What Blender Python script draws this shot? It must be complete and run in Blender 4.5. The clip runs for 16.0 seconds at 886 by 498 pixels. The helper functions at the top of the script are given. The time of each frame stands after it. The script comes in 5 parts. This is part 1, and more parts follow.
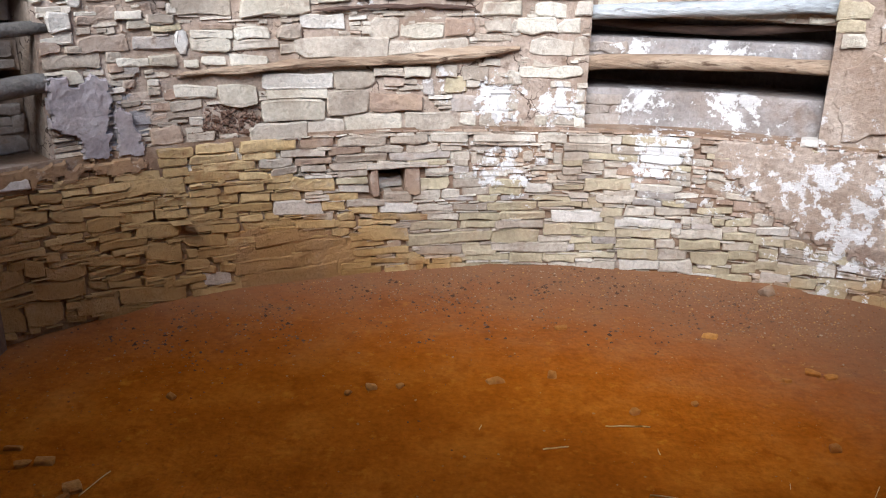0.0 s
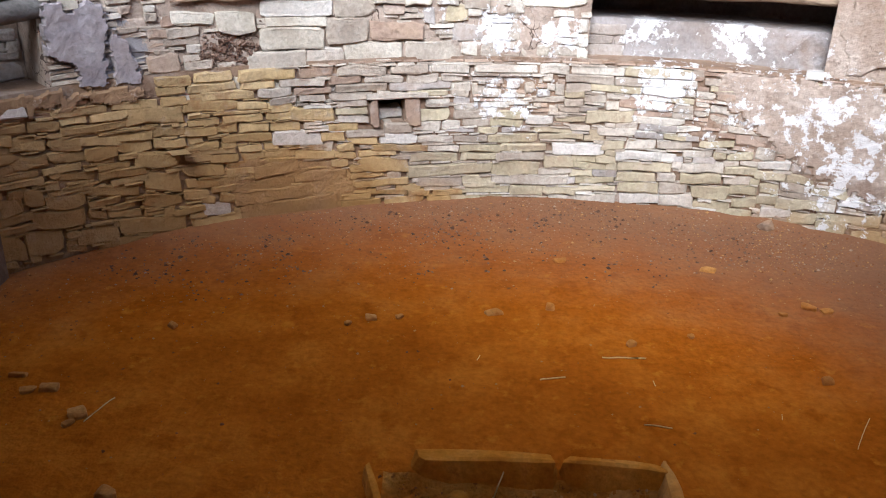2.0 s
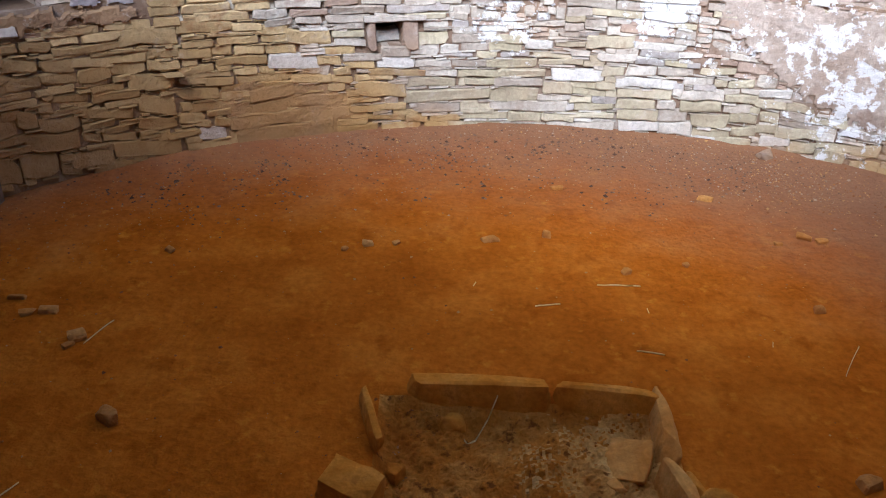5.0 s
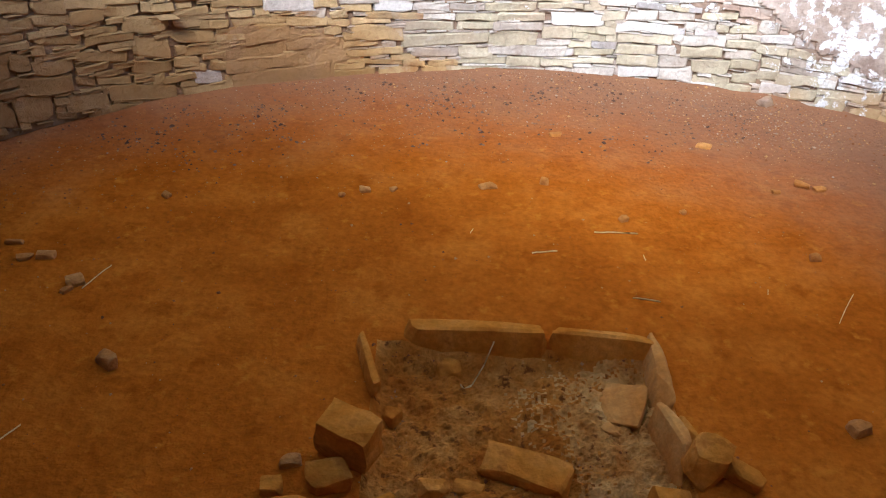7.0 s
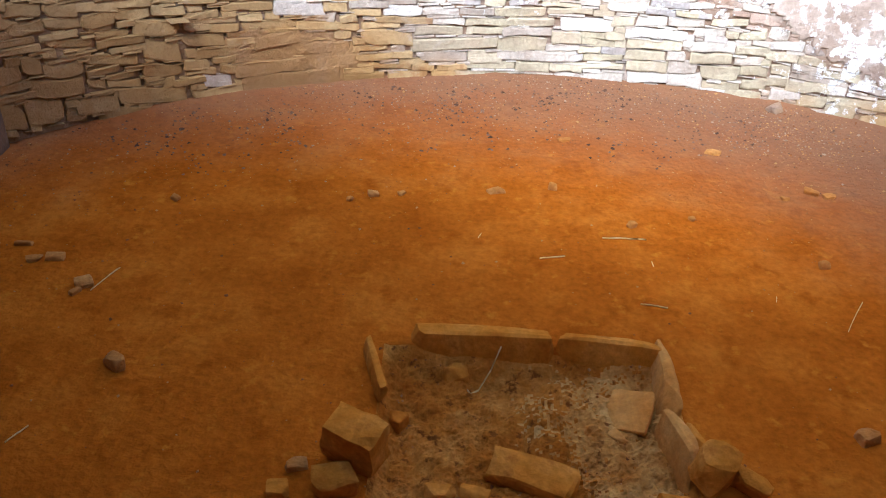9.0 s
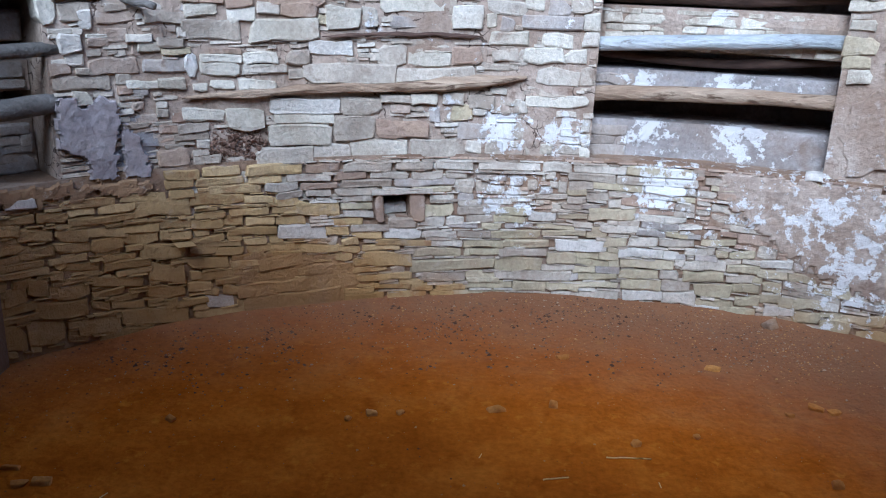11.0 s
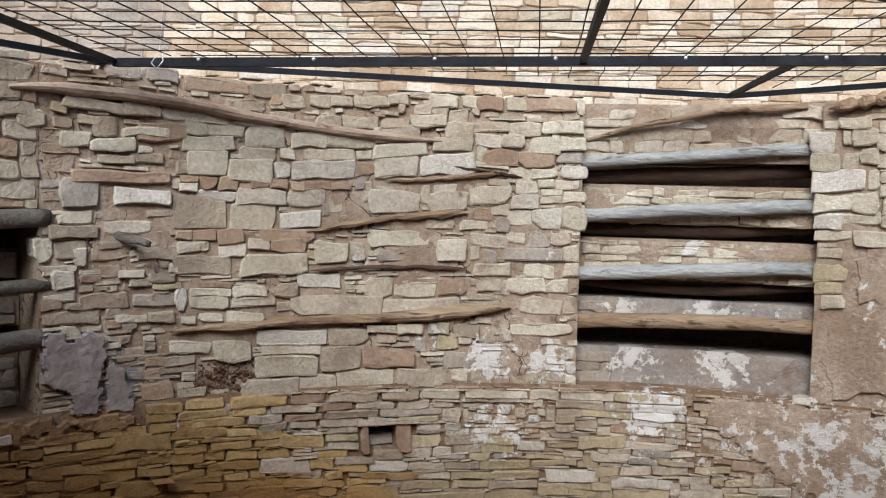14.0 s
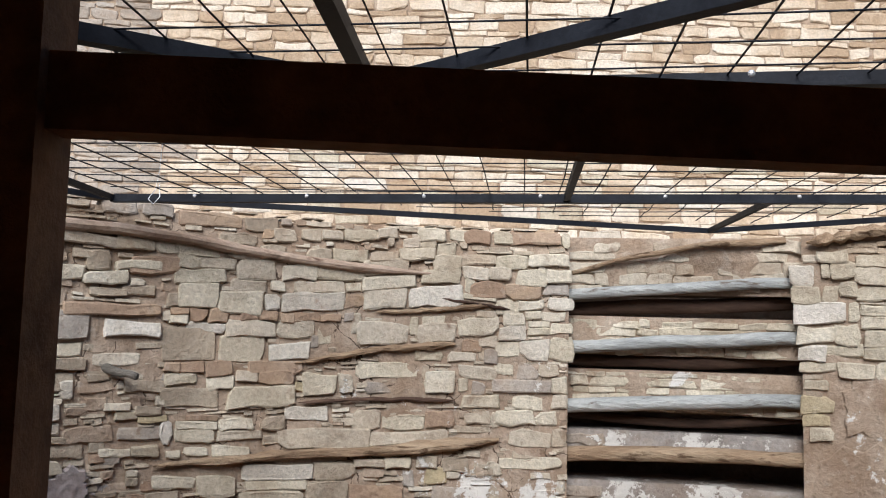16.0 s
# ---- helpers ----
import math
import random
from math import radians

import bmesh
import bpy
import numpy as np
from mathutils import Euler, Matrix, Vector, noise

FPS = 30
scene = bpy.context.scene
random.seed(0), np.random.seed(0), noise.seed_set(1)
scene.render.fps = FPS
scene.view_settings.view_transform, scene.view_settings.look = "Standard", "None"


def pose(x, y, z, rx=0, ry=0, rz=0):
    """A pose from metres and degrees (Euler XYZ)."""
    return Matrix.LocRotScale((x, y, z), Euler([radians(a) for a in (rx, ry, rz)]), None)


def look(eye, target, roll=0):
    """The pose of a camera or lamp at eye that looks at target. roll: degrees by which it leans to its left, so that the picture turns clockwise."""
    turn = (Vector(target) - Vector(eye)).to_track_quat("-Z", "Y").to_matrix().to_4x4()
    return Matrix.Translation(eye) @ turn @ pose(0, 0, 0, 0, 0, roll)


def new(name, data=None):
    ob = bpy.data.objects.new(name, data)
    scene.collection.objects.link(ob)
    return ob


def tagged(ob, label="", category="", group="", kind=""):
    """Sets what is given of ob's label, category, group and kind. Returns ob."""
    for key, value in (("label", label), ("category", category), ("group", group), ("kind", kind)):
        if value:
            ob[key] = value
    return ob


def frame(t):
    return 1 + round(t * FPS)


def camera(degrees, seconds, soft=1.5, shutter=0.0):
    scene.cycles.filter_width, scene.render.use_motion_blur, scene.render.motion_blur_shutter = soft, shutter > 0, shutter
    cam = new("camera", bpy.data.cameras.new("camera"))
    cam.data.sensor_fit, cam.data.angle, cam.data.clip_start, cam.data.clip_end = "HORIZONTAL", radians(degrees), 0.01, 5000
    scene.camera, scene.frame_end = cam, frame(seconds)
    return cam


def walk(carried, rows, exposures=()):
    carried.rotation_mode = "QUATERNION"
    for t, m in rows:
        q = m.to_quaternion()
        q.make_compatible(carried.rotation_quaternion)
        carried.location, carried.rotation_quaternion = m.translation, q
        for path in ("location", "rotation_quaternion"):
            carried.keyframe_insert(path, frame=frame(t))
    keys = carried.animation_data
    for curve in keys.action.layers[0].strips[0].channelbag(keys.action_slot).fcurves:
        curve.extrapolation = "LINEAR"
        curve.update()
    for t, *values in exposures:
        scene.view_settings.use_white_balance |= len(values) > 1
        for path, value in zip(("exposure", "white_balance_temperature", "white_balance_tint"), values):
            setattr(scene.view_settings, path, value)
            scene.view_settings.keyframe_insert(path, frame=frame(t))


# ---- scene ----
cam = camera(54.47, 16.0, soft=1.1)
EYE = 1.5
ROWS = [
    # seconds, x, y, z from the eye, yaw, pitch, roll
    (0.0, 0, 0, 0, 0.0, -20.181, 1.216), (0.5, 0, 0, 0, 0.206, -21.972, 1.117), (1.0, 0, 0, 0, 0.178, -23.117, 1.25),
    (1.5, 0, 0, 0, 0.107, -23.846, 1.421), (2.0, 0, 0, 0, -0.142, -24.7, 1.704), (2.5, 0, 0, 0, -0.142, -25.374, 1.796),
    (3.0, 0, 0, 0, -0.184, -26.041, 1.929), (3.5, 0, 0, 0, -0.18, -26.865, 2.079), (4.0, 0, 0, 0, -0.35, -28.059, 2.232),
    (6.5, 0, 0, 0, -0.882, -31.818, 2.611), (7.0, 0, 0, 0, -0.974, -33.116, 2.828), (7.5, 0, 0, 0, -0.626, -34.038, 3.02),
    (8.0, 0, 0, 0, -0.602, -35.411, 3.132), (8.2, 0, 0, 0, -0.59, -35.46, 3.13), (10.3, 0, 0, 0, 0.2, -23.43, 2.5), (10.5, 0, 0, 0, 0.23, -22.075, 2.447),
    (11.0, 0, 0, 0, 0.302, -18.397, 2.23), (11.5, 0, 0, 0, 0.329, -15.577, 2.087), (12.0, 0, 0, 0, 0.333, -12.524, 1.819),
    (12.5, 0, 0, 0, 0.115, -10.253, 1.694), (13.0, 0, 0, 0, 0.024, -7.821, 1.592), (13.5, 0, 0, 0, -0.041, -5.99, 1.504),
    (14.0, 0, 0, 0, -0.151, -3.187, 1.469), (14.5, 0, 0, 0, -0.443, -1.126, 1.443), (15.0, 0, 0, 0, -0.759, 0.802, 1.535),
    (15.5, 0, 0, 0, -0.774, 2.81, 1.55), (16.0, 0, 0, 0, -0.695, 5.563, 1.503),
]
EXPOSURES = [(0.0, 0.71, 5600, 12), (2.0, 0.96, 5450, 12), (4.0, 0.92, 5100, 12), (6.5, 1.43, 5150, 12), (7.5, 1.6, 5300, 12), (8.2, 1.95, 5350, 12), (10.3, 0.66, 4650, 9), (11.5, 0.24, 4800, 9), (12.5, 0.13, 5300, 9), (13.5, -0.09, 5800, 9), (15.0, -0.28, 6500, 10), (16.0, -0.16, 6100, 10)]
# the hand draws back and lifts a little as the camera tips up
DRAW = [(10.5, 0.0, 0.0, 0.0), (13.0, 0.008, 0.002, 0.002), (15.0, 0.022, 0.002, 0.008), (15.5, 0.034, 0.003, 0.010), (16.0, 0.058, 0.021, 0.0)]


def drawn(t, k):
    return float(np.interp(t, [d[0] for d in DRAW], [d[k] for d in DRAW]))


walk(cam, [(t, pose(x + drawn(t, 3), y - drawn(t, 1), EYE + z + drawn(t, 2), 0, 0, yaw + math.degrees(drawn(t, 3) / 3.7)) @ pose(0, 0, 0, 90 + pitch - math.degrees(drawn(t, 2) / 4.0)) @ pose(0, 0, 0, 0, 0, roll))
           for t, x, y, z, yaw, pitch, roll in ROWS], EXPOSURES)

# ---- light: an open sky over the far half of the room ----
world = bpy.data.worlds.new("sky")
scene.world = world
world.use_nodes = True
sky = world.node_tree.nodes.new("ShaderNodeTexSky")
sky.sky_type, sky.sun_disc, sky.sun_elevation, sky.sun_rotation = "NISHITA", False, radians(42), radians(205)
sky.air_density, sky.dust_density, sky.ozone_density = 0.9, 3.0, 0.8
back = world.node_tree.nodes["Background"]
back.inputs["Strength"].default_value = 0.15
world.node_tree.links.new(sky.outputs[0], back.inputs["Color"])
sun = new("sun", bpy.data.lights.new("sun", "SUN"))
sun.data.energy, sun.data.angle, sun.data.color = 4.2, radians(30), (1.0, 0.98, 0.95)
sun.matrix_world = look((-1.3, -6.9, 8.8), (0.6, 3.6, 1.0))

# ---- the round room: centre, radius, height of the ledge and of the rim ----
CX, CY, R = 0.484, 1.087, 2.766
LEDGE, TOP = 0.68, 1.96


def at(a, z, r=R):
    """A place on the round wall: degrees clockwise from north, height, radius."""
    return Vector((CX + r * math.sin(radians(a)), CY + r * math.cos(radians(a)), z))


# ---- materials ----
def material(name, colours, scale, rough=0.9, bump=0.3, grain=60.0, island=0.0, spread=0.0, metal=0.0, stains=(), patches=(), stretch=(1, 1, 1), ring=None, wash=(0.66, 0.64, 0.60), greyed=(), cracks=0.0, gloss=0.2, film=0.0, soil_bounce=0.0):
    """Noise between colours at a large scale, grain at a small one, bump from both; spread: how far pieces differ in value."""
    m = bpy.data.materials.new(name)
    m.use_nodes = True
    n, l = m.node_tree.nodes, m.node_tree.links
    bsdf = n["Principled BSDF"]
    bsdf.inputs["Roughness"].default_value, bsdf.inputs["Metallic"].default_value = rough, metal
    bsdf.inputs["Specular IOR Level"].default_value = gloss
    geo = n.new("ShaderNodeNewGeometry")
    info = n.new("ShaderNodeObjectInfo")
    pos = geo.outputs["Position"]
    if stretch != (1, 1, 1):
        along = n.new("ShaderNodeVectorMath")
        along.operation = "MULTIPLY"
        along.inputs[1].default_value = stretch
        l.new(pos, along.inputs[0])
        pos = along.outputs[0]
    big = n.new("ShaderNodeTexNoise")
    big.inputs["Scale"].default_value, big.inputs["Detail"].default_value, big.inputs["Roughness"].default_value = scale, 6, 0.6
    l.new(pos, big.inputs["Vector"])
    fine = n.new("ShaderNodeTexNoise")
    fine.inputs["Scale"].default_value, fine.inputs["Detail"].default_value, fine.inputs["Roughness"].default_value = grain, 5, 0.65
    l.new(pos, fine.inputs["Vector"])
    ramp = n.new("ShaderNodeValToRGB")
    ramp.color_ramp.elements[0].position, ramp.color_ramp.elements[1].position = 0.32, 0.68
    ramp.color_ramp.elements[0].color, ramp.color_ramp.elements[1].color = (*colours[0], 1), (*colours[-1], 1)
    for k, c in enumerate(colours[1:-1]):
        e = ramp.color_ramp.elements.new(0.32 + 0.36 * (k + 1) / (len(colours) - 1))
        e.color = (*c, 1)
    fac = big.outputs["Fac"]
    if spread:
        each = n.new("ShaderNodeMath")
        each.operation = "ADD"
        l.new(info.outputs["Random"], each.inputs[0])
        l.new(geo.outputs["Random Per Island"], each.inputs[1])
        frac = n.new("ShaderNodeMath")
        frac.operation = "FRACT"
        l.new(each.outputs[0], frac.inputs[0])
        mixf = n.new("ShaderNodeMapRange")
        mixf.inputs["To Min"].default_value, mixf.inputs["To Max"].default_value = -spread, spread
        l.new(frac.outputs[0], mixf.inputs["Value"])
        add = n.new("ShaderNodeMath")
        add.operation = "ADD"
        l.new(big.outputs["Fac"], add.inputs[0])
        l.new(mixf.outputs[0], add.inputs[1])
        fac = add.outputs[0]
    l.new(fac, ramp.inputs["Fac"])
    tone = n.new("ShaderNodeMapRange")
    tone.inputs["From Min"].default_value, tone.inputs["From Max"].default_value = 0.25, 0.75
    tone.inputs["To Min"].default_value, tone.inputs["To Max"].default_value = 0.72, 1.22
    l.new(fine.outputs["Fac"], tone.inputs["Value"])
    mul = n.new("ShaderNodeVectorMath")
    mul.operation = "SCALE"
    l.new(ramp.outputs["Color"], mul.inputs[0])
    l.new(tone.outputs[0], mul.inputs["Scale"])
    colour = mul.outputs[0]
    for stain_colour, stain_scale, low, high in stains:
        spot = n.new("ShaderNodeTexNoise")
        spot.inputs["Scale"].default_value, spot.inputs["Detail"].default_value, spot.inputs["Roughness"].default_value = stain_scale, 8, 0.62
        l.new(pos, spot.inputs["Vector"])
        cut = n.new("ShaderNodeMapRange")
        cut.inputs["From Min"].default_value, cut.inputs["From Max"].default_value = low, high
        l.new(spot.outputs["Fac"], cut.inputs["Value"])
        mix = n.new("ShaderNodeMix")
        mix.data_type = "RGBA"
        l.new(cut.outputs[0], mix.inputs["Factor"])
        l.new(colour, mix.inputs["A"])
        mix.inputs["B"].default_value = (*stain_colour, 1)
        colour = mix.outputs["Result"]
    if film:
        # mud washed down over stones and joints alike, and flecks of dry dust
        for tint, size, low, high, much in (((0.25, 0.170, 0.108), 2.7, 0.45, 0.64, film), ((0.52, 0.455, 0.38), 13.0, 0.585, 0.66, film * 0.7), ((0.15, 0.095, 0.062), 21.0, 0.60, 0.68, film)):
            veil = n.new("ShaderNodeTexNoise")
            veil.inputs["Scale"].default_value, veil.inputs["Detail"].default_value, veil.inputs["Roughness"].default_value = size, 9, 0.66
            l.new(pos, veil.inputs["Vector"])
            cut = n.new("ShaderNodeMapRange")
            cut.inputs["From Min"].default_value, cut.inputs["From Max"].default_value, cut.inputs["To Max"].default_value = low, high, much
            l.new(veil.outputs["Fac"], cut.inputs["Value"])
            mix = n.new("ShaderNodeMix")
            mix.data_type = "RGBA"
            l.new(cut.outputs[0], mix.inputs["Factor"])
            l.new(colour, mix.inputs["A"])
            mix.inputs["B"].default_value = (*tint, 1)
            colour = mix.outputs["Result"]
    if soil_bounce:
        # red earth rubbed on the wall, plus the floor's orange bounce put into colour
        reach = None
        for place, radius in SOIL_BOUNCE:
            far = n.new("ShaderNodeVectorMath")
            far.operation = "DISTANCE"
            l.new(geo.outputs["Position"], far.inputs[0])
            far.inputs[1].default_value = place
            near = n.new("ShaderNodeMapRange")
            near.inputs["From Min"].default_value, near.inputs["From Max"].default_value = radius * 0.15, radius
            near.inputs["To Min"].default_value, near.inputs["To Max"].default_value = 0.9, 0.0
            l.new(far.outputs["Value"], near.inputs["Value"])
            if reach is None:
                reach = near.outputs[0]
            else:
                top = n.new("ShaderNodeMath")
                top.operation = "MAXIMUM"
                l.new(reach, top.inputs[0])
                l.new(near.outputs[0], top.inputs[1])
                reach = top.outputs[0]
        both = n.new("ShaderNodeMath")
        both.operation = "MULTIPLY_ADD"
        l.new(big.outputs["Fac"], both.inputs[0])
        both.inputs[1].default_value = 1.1
        l.new(reach, both.inputs[2])
        cut = n.new("ShaderNodeMapRange")
        cut.inputs["From Min"].default_value, cut.inputs["From Max"].default_value, cut.inputs["To Max"].default_value = 0.55, 1.25, soil_bounce
        l.new(both.outputs[0], cut.inputs["Value"])
        mix = n.new("ShaderNodeMix")
        mix.data_type = "RGBA"
        l.new(cut.outputs[0], mix.inputs["Factor"])
        l.new(colour, mix.inputs["A"])
        mix.inputs["B"].default_value = (0.34, 0.180, 0.048, 1)
        colour = mix.outputs["Result"]
    if ring:
        # colour shifts to another one away from middle, most at the wall's foot
        middle, r0, r1, rim_colour = ring
        far = n.new("ShaderNodeVectorMath")
        far.operation = "DISTANCE"
        l.new(pos, far.inputs[0])
        far.inputs[1].default_value = middle
        wob = n.new("ShaderNodeMath")
        wob.operation = "MULTIPLY_ADD"
        l.new(big.outputs["Fac"], wob.inputs[0])
        wob.inputs[1].default_value = 0.9
        l.new(far.outputs["Value"], wob.inputs[2])
        cut = n.new("ShaderNodeMapRange")
        cut.interpolation_type = "SMOOTHSTEP"
        cut.inputs["From Min"].default_value, cut.inputs["From Max"].default_value = r0 + 0.45, r1 + 0.45
        cut.inputs["To Max"].default_value = 0.82
        l.new(wob.outputs[0], cut.inputs["Value"])
        mix = n.new("ShaderNodeMix")
        mix.data_type = "RGBA"
        l.new(cut.outputs[0], mix.inputs["Factor"])
        l.new(colour, mix.inputs["A"])
        mix.inputs["B"].default_value = (*rim_colour, 1)
        colour = mix.outputs["Result"]
    sheets = None
    for spots, wash in ((patches, wash), (greyed, (0.28, 0.26, 0.25))):
        # flakes of whitewash or sheets of grey plaster left round some places
        if not spots:
            continue
        reach = None
        for place, radius, much in spots:
            far = n.new("ShaderNodeVectorMath")
            far.operation = "DISTANCE"
            l.new(pos, far.inputs[0])
            far.inputs[1].default_value = place
            near = n.new("ShaderNodeMapRange")
            near.inputs["From Min"].default_value, near.inputs["From Max"].default_value = radius * 0.1, radius * 1.15
            near.inputs["To Min"].default_value, near.inputs["To Max"].default_value = much, 0.0
            l.new(far.outputs["Value"], near.inputs["Value"])
            if reach is None:
                reach = near.outputs[0]
            else:
                top = n.new("ShaderNodeMath")
                top.operation = "MAXIMUM"
                l.new(reach, top.inputs[0])
                l.new(near.outputs[0], top.inputs[1])
                reach = top.outputs[0]
        flake = n.new("ShaderNodeTexNoise")
        flake.inputs["Scale"].default_value, flake.inputs["Detail"].default_value, flake.inputs["Roughness"].default_value = 15, 10, 0.74
        l.new(pos, flake.inputs["Vector"])
        both = n.new("ShaderNodeMath")
        both.operation = "MULTIPLY_ADD"
        l.new(flake.outputs["Fac"], both.inputs[0])
        both.inputs[1].default_value = 2.0
        l.new(reach, both.inputs[2])
        cut = n.new("ShaderNodeMapRange")
        cut.inputs["From Min"].default_value, cut.inputs["From Max"].default_value = 1.36, 1.41
        l.new(both.outputs[0], cut.inputs["Value"])
        mix = n.new("ShaderNodeMix")
        mix.data_type = "RGBA"
        l.new(cut.outputs[0], mix.inputs["Factor"])
        l.new(colour, mix.inputs["A"])
        mix.inputs["B"].default_value = (*wash, 1)
        colour, sheets = mix.outputs["Result"], cut.outputs[0]
    l.new(colour, bsdf.inputs["Base Color"])
    height = n.new("ShaderNodeMath")
    height.operation = "MULTIPLY_ADD"
    l.new(big.outputs["Fac"], height.inputs[0])
    height.inputs[1].default_value = 0.6
    l.new(fine.outputs["Fac"], height.inputs[2])
    relief = height.outputs[0]
    if sheets:
        proud = n.new("ShaderNodeMath")
        proud.operation = "MULTIPLY_ADD"
        l.new(sheets, proud.inputs[0])
        proud.inputs[1].default_value = 0.5
        l.new(relief, proud.inputs[2])
        relief = proud.outputs[0]
    if cracks:
        # drying cracks, wandering and broken off here and there
        warp = n.new("ShaderNodeVectorMath")
        warp.operation = "MULTIPLY_ADD"
        wander = n.new("ShaderNodeTexNoise")
        wander.inputs["Scale"].default_value, wander.inputs["Detail"].default_value = 9, 5
        l.new(pos, wander.inputs["Vector"])
        l.new(wander.outputs["Color"], warp.inputs[0])
        warp.inputs[1].default_value = (0.16, 0.16, 0.16)
        l.new(pos, warp.inputs[2])
        cells = n.new("ShaderNodeTexVoronoi")
        cells.feature = "DISTANCE_TO_EDGE"
        cells.inputs["Scale"].default_value = cracks
        l.new(warp.outputs[0], cells.inputs["Vector"])
        wide = n.new("ShaderNodeMapRange")
        wide.inputs["From Min"].default_value, wide.inputs["From Max"].default_value = 0.47, 0.62
        wide.inputs["To Min"].default_value, wide.inputs["To Max"].default_value = 0.0, 0.022
        l.new(big.outputs["Fac"], wide.inputs["Value"])
        gap = n.new("ShaderNodeMath")
        gap.operation = "LESS_THAN"
        l.new(cells.outputs["Distance"], gap.inputs[0])
        l.new(wide.outputs[0], gap.inputs[1])
        mix = n.new("ShaderNodeMix")
        mix.data_type = "RGBA"
        l.new(gap.outputs[0], mix.inputs["Factor"])
        l.new(colour, mix.inputs["A"])
        mix.inputs["B"].default_value = (0.10, 0.07, 0.05, 1)
        l.new(mix.outputs["Result"], bsdf.inputs["Base Color"])
        sunk = n.new("ShaderNodeMath")
        sunk.operation = "MULTIPLY_ADD"
        l.new(gap.outputs[0], sunk.inputs[0])
        sunk.inputs[1].default_value = -0.9
        l.new(relief, sunk.inputs[2])
        relief = sunk.outputs[0]
    b = n.new("ShaderNodeBump")
    b.inputs["Strength"].default_value, b.inputs["Distance"].default_value = bump, 0.02
    l.new(relief, b.inputs["Height"])
    l.new(b.outputs[0], bsdf.inputs["Normal"])
    return m


WASHED = [(at(a, z, R + back), rad, much) for a, z, rad, much, back in (
    (-5.2, 0.80, 0.19, 0.58, 0), (0.67, 0.78, 0.18, 0.56, 0), (-10.6, 0.90, 0.16, 0.30, 0), (-4.2, 0.50, 0.28, 0.42, 0), (10.3, 0.56, 0.23, 0.56, 0), (-6.5, 0.87, 0.13, 0.38, 0),
    (27.0, 0.34, 0.55, 0.36, 0), (24.0, 0.50, 0.45, 0.40, 0), (27.0, 0.20, 0.18, 0.42, 0), (31.0, 0.50, 0.45, 0.42, 0), (8.5, 0.80, 0.20, 0.50, 0.13), (16.0, 0.79, 0.22, 0.50, 0.13),
    (7.0, 1.05, 0.18, 0.44, 0.13), (14.8, 1.03, 0.20, 0.48, 0.13), (13.4, 1.335, 0.09, 0.48, 0.11), (-17.5, 1.22, 0.09, 0.42, 0.02), (-9.5, 1.28, 0.34, 0.17, 0.02),
    (0.5, 1.33, 0.22, 0.24, 0.02), (29.0, 1.1, 0.34, 0.22, 0.03), (18.0, 0.50, 0.45, 0.30, 0), (20.5, 1.02, 0.15, 0.3, 0.13))]
# places where red earth and bounced floor light colour the wall
SOIL_BOUNCE = [(at(a, z), radius) for a, z, radius in ((-50, 0.15, 0.75), (-42, 0.14, 0.66), (-34, 0.10, 0.52), (-26, 0.10, 0.42), (-19, 0.05, 0.32), (-11, -0.04, 0.18), (22, -0.08, 0.2), (32, -0.06, 0.3))]
GREYED = [(at(a, z, R + 0.03), rad, 0.75) for a, z, rad in ((-39.9, 0.86, 0.14), (-39.4, 0.74, 0.14), (-37.3, 0.75, 0.11), (-42.3, 0.82, 0.11), (-42.2, 0.71, 0.08))]
SOIL = material("red_soil", [(0.345, 0.088, 0.004), (0.42, 0.115, 0.006), (0.50, 0.155, 0.011)], 3.4, 1.0, 0.7, 42, gloss=0.0, stains=[((0.28, 0.065, 0.002), 9.0, 0.55, 0.72), ((0.53, 0.18, 0.012), 16.0, 0.58, 0.72)], ring=((CX - 0.7, CY - 0.3, 0), 1.92, 3.15, (0.200, 0.118, 0.068)))
ASH = material("pit_ash", [(0.38, 0.11, 0.007), (0.49, 0.18, 0.019), (0.62, 0.29, 0.05)], 5, 1.0, 0.9, 70, gloss=0.0, stains=[((0.22, 0.075, 0.012), 26, 0.58, 0.66)])
PALE_ASH = material("pale_pit_ash", [(0.44, 0.17, 0.024), (0.58, 0.29, 0.062), (0.70, 0.42, 0.125)], 9, 1.0, 0.9, 70, gloss=0.0, stains=[((0.26, 0.10, 0.02), 30, 0.60, 0.66)])
STONE = material("sandstone", [(0.325, 0.27, 0.205), (0.44, 0.38, 0.297), (0.53, 0.475, 0.383), (0.61, 0.56, 0.467)], 4, 0.9, 0.55, 60, spread=0.14, patches=WASHED, stains=[((0.22, 0.15, 0.11), 7.0, 0.60, 0.72)], film=0.42, soil_bounce=0.74)
PALE = material("pale_limestone", [(0.52, 0.47, 0.39), (0.62, 0.58, 0.50), (0.72, 0.69, 0.63)], 9, 0.88, 0.5, 70, spread=0.08, stains=[((0.36, 0.27, 0.2), 9.0, 0.60, 0.72)], film=0.25, soil_bounce=0.5)
CREAM = material("cream_sandstone", [(0.44, 0.385, 0.29), (0.565, 0.51, 0.40), (0.66, 0.61, 0.50)], 5, 0.9, 0.55, 60, spread=0.12, patches=WASHED, stains=[((0.27, 0.195, 0.14), 7.0, 0.60, 0.72)], film=0.34)
BROWN = material("brown_sandstone", [(0.29, 0.20, 0.14), (0.37, 0.27, 0.195), (0.44, 0.34, 0.25)], 6, 0.92, 0.5, 60, spread=0.12, patches=WASHED, film=0.5, soil_bounce=0.74)
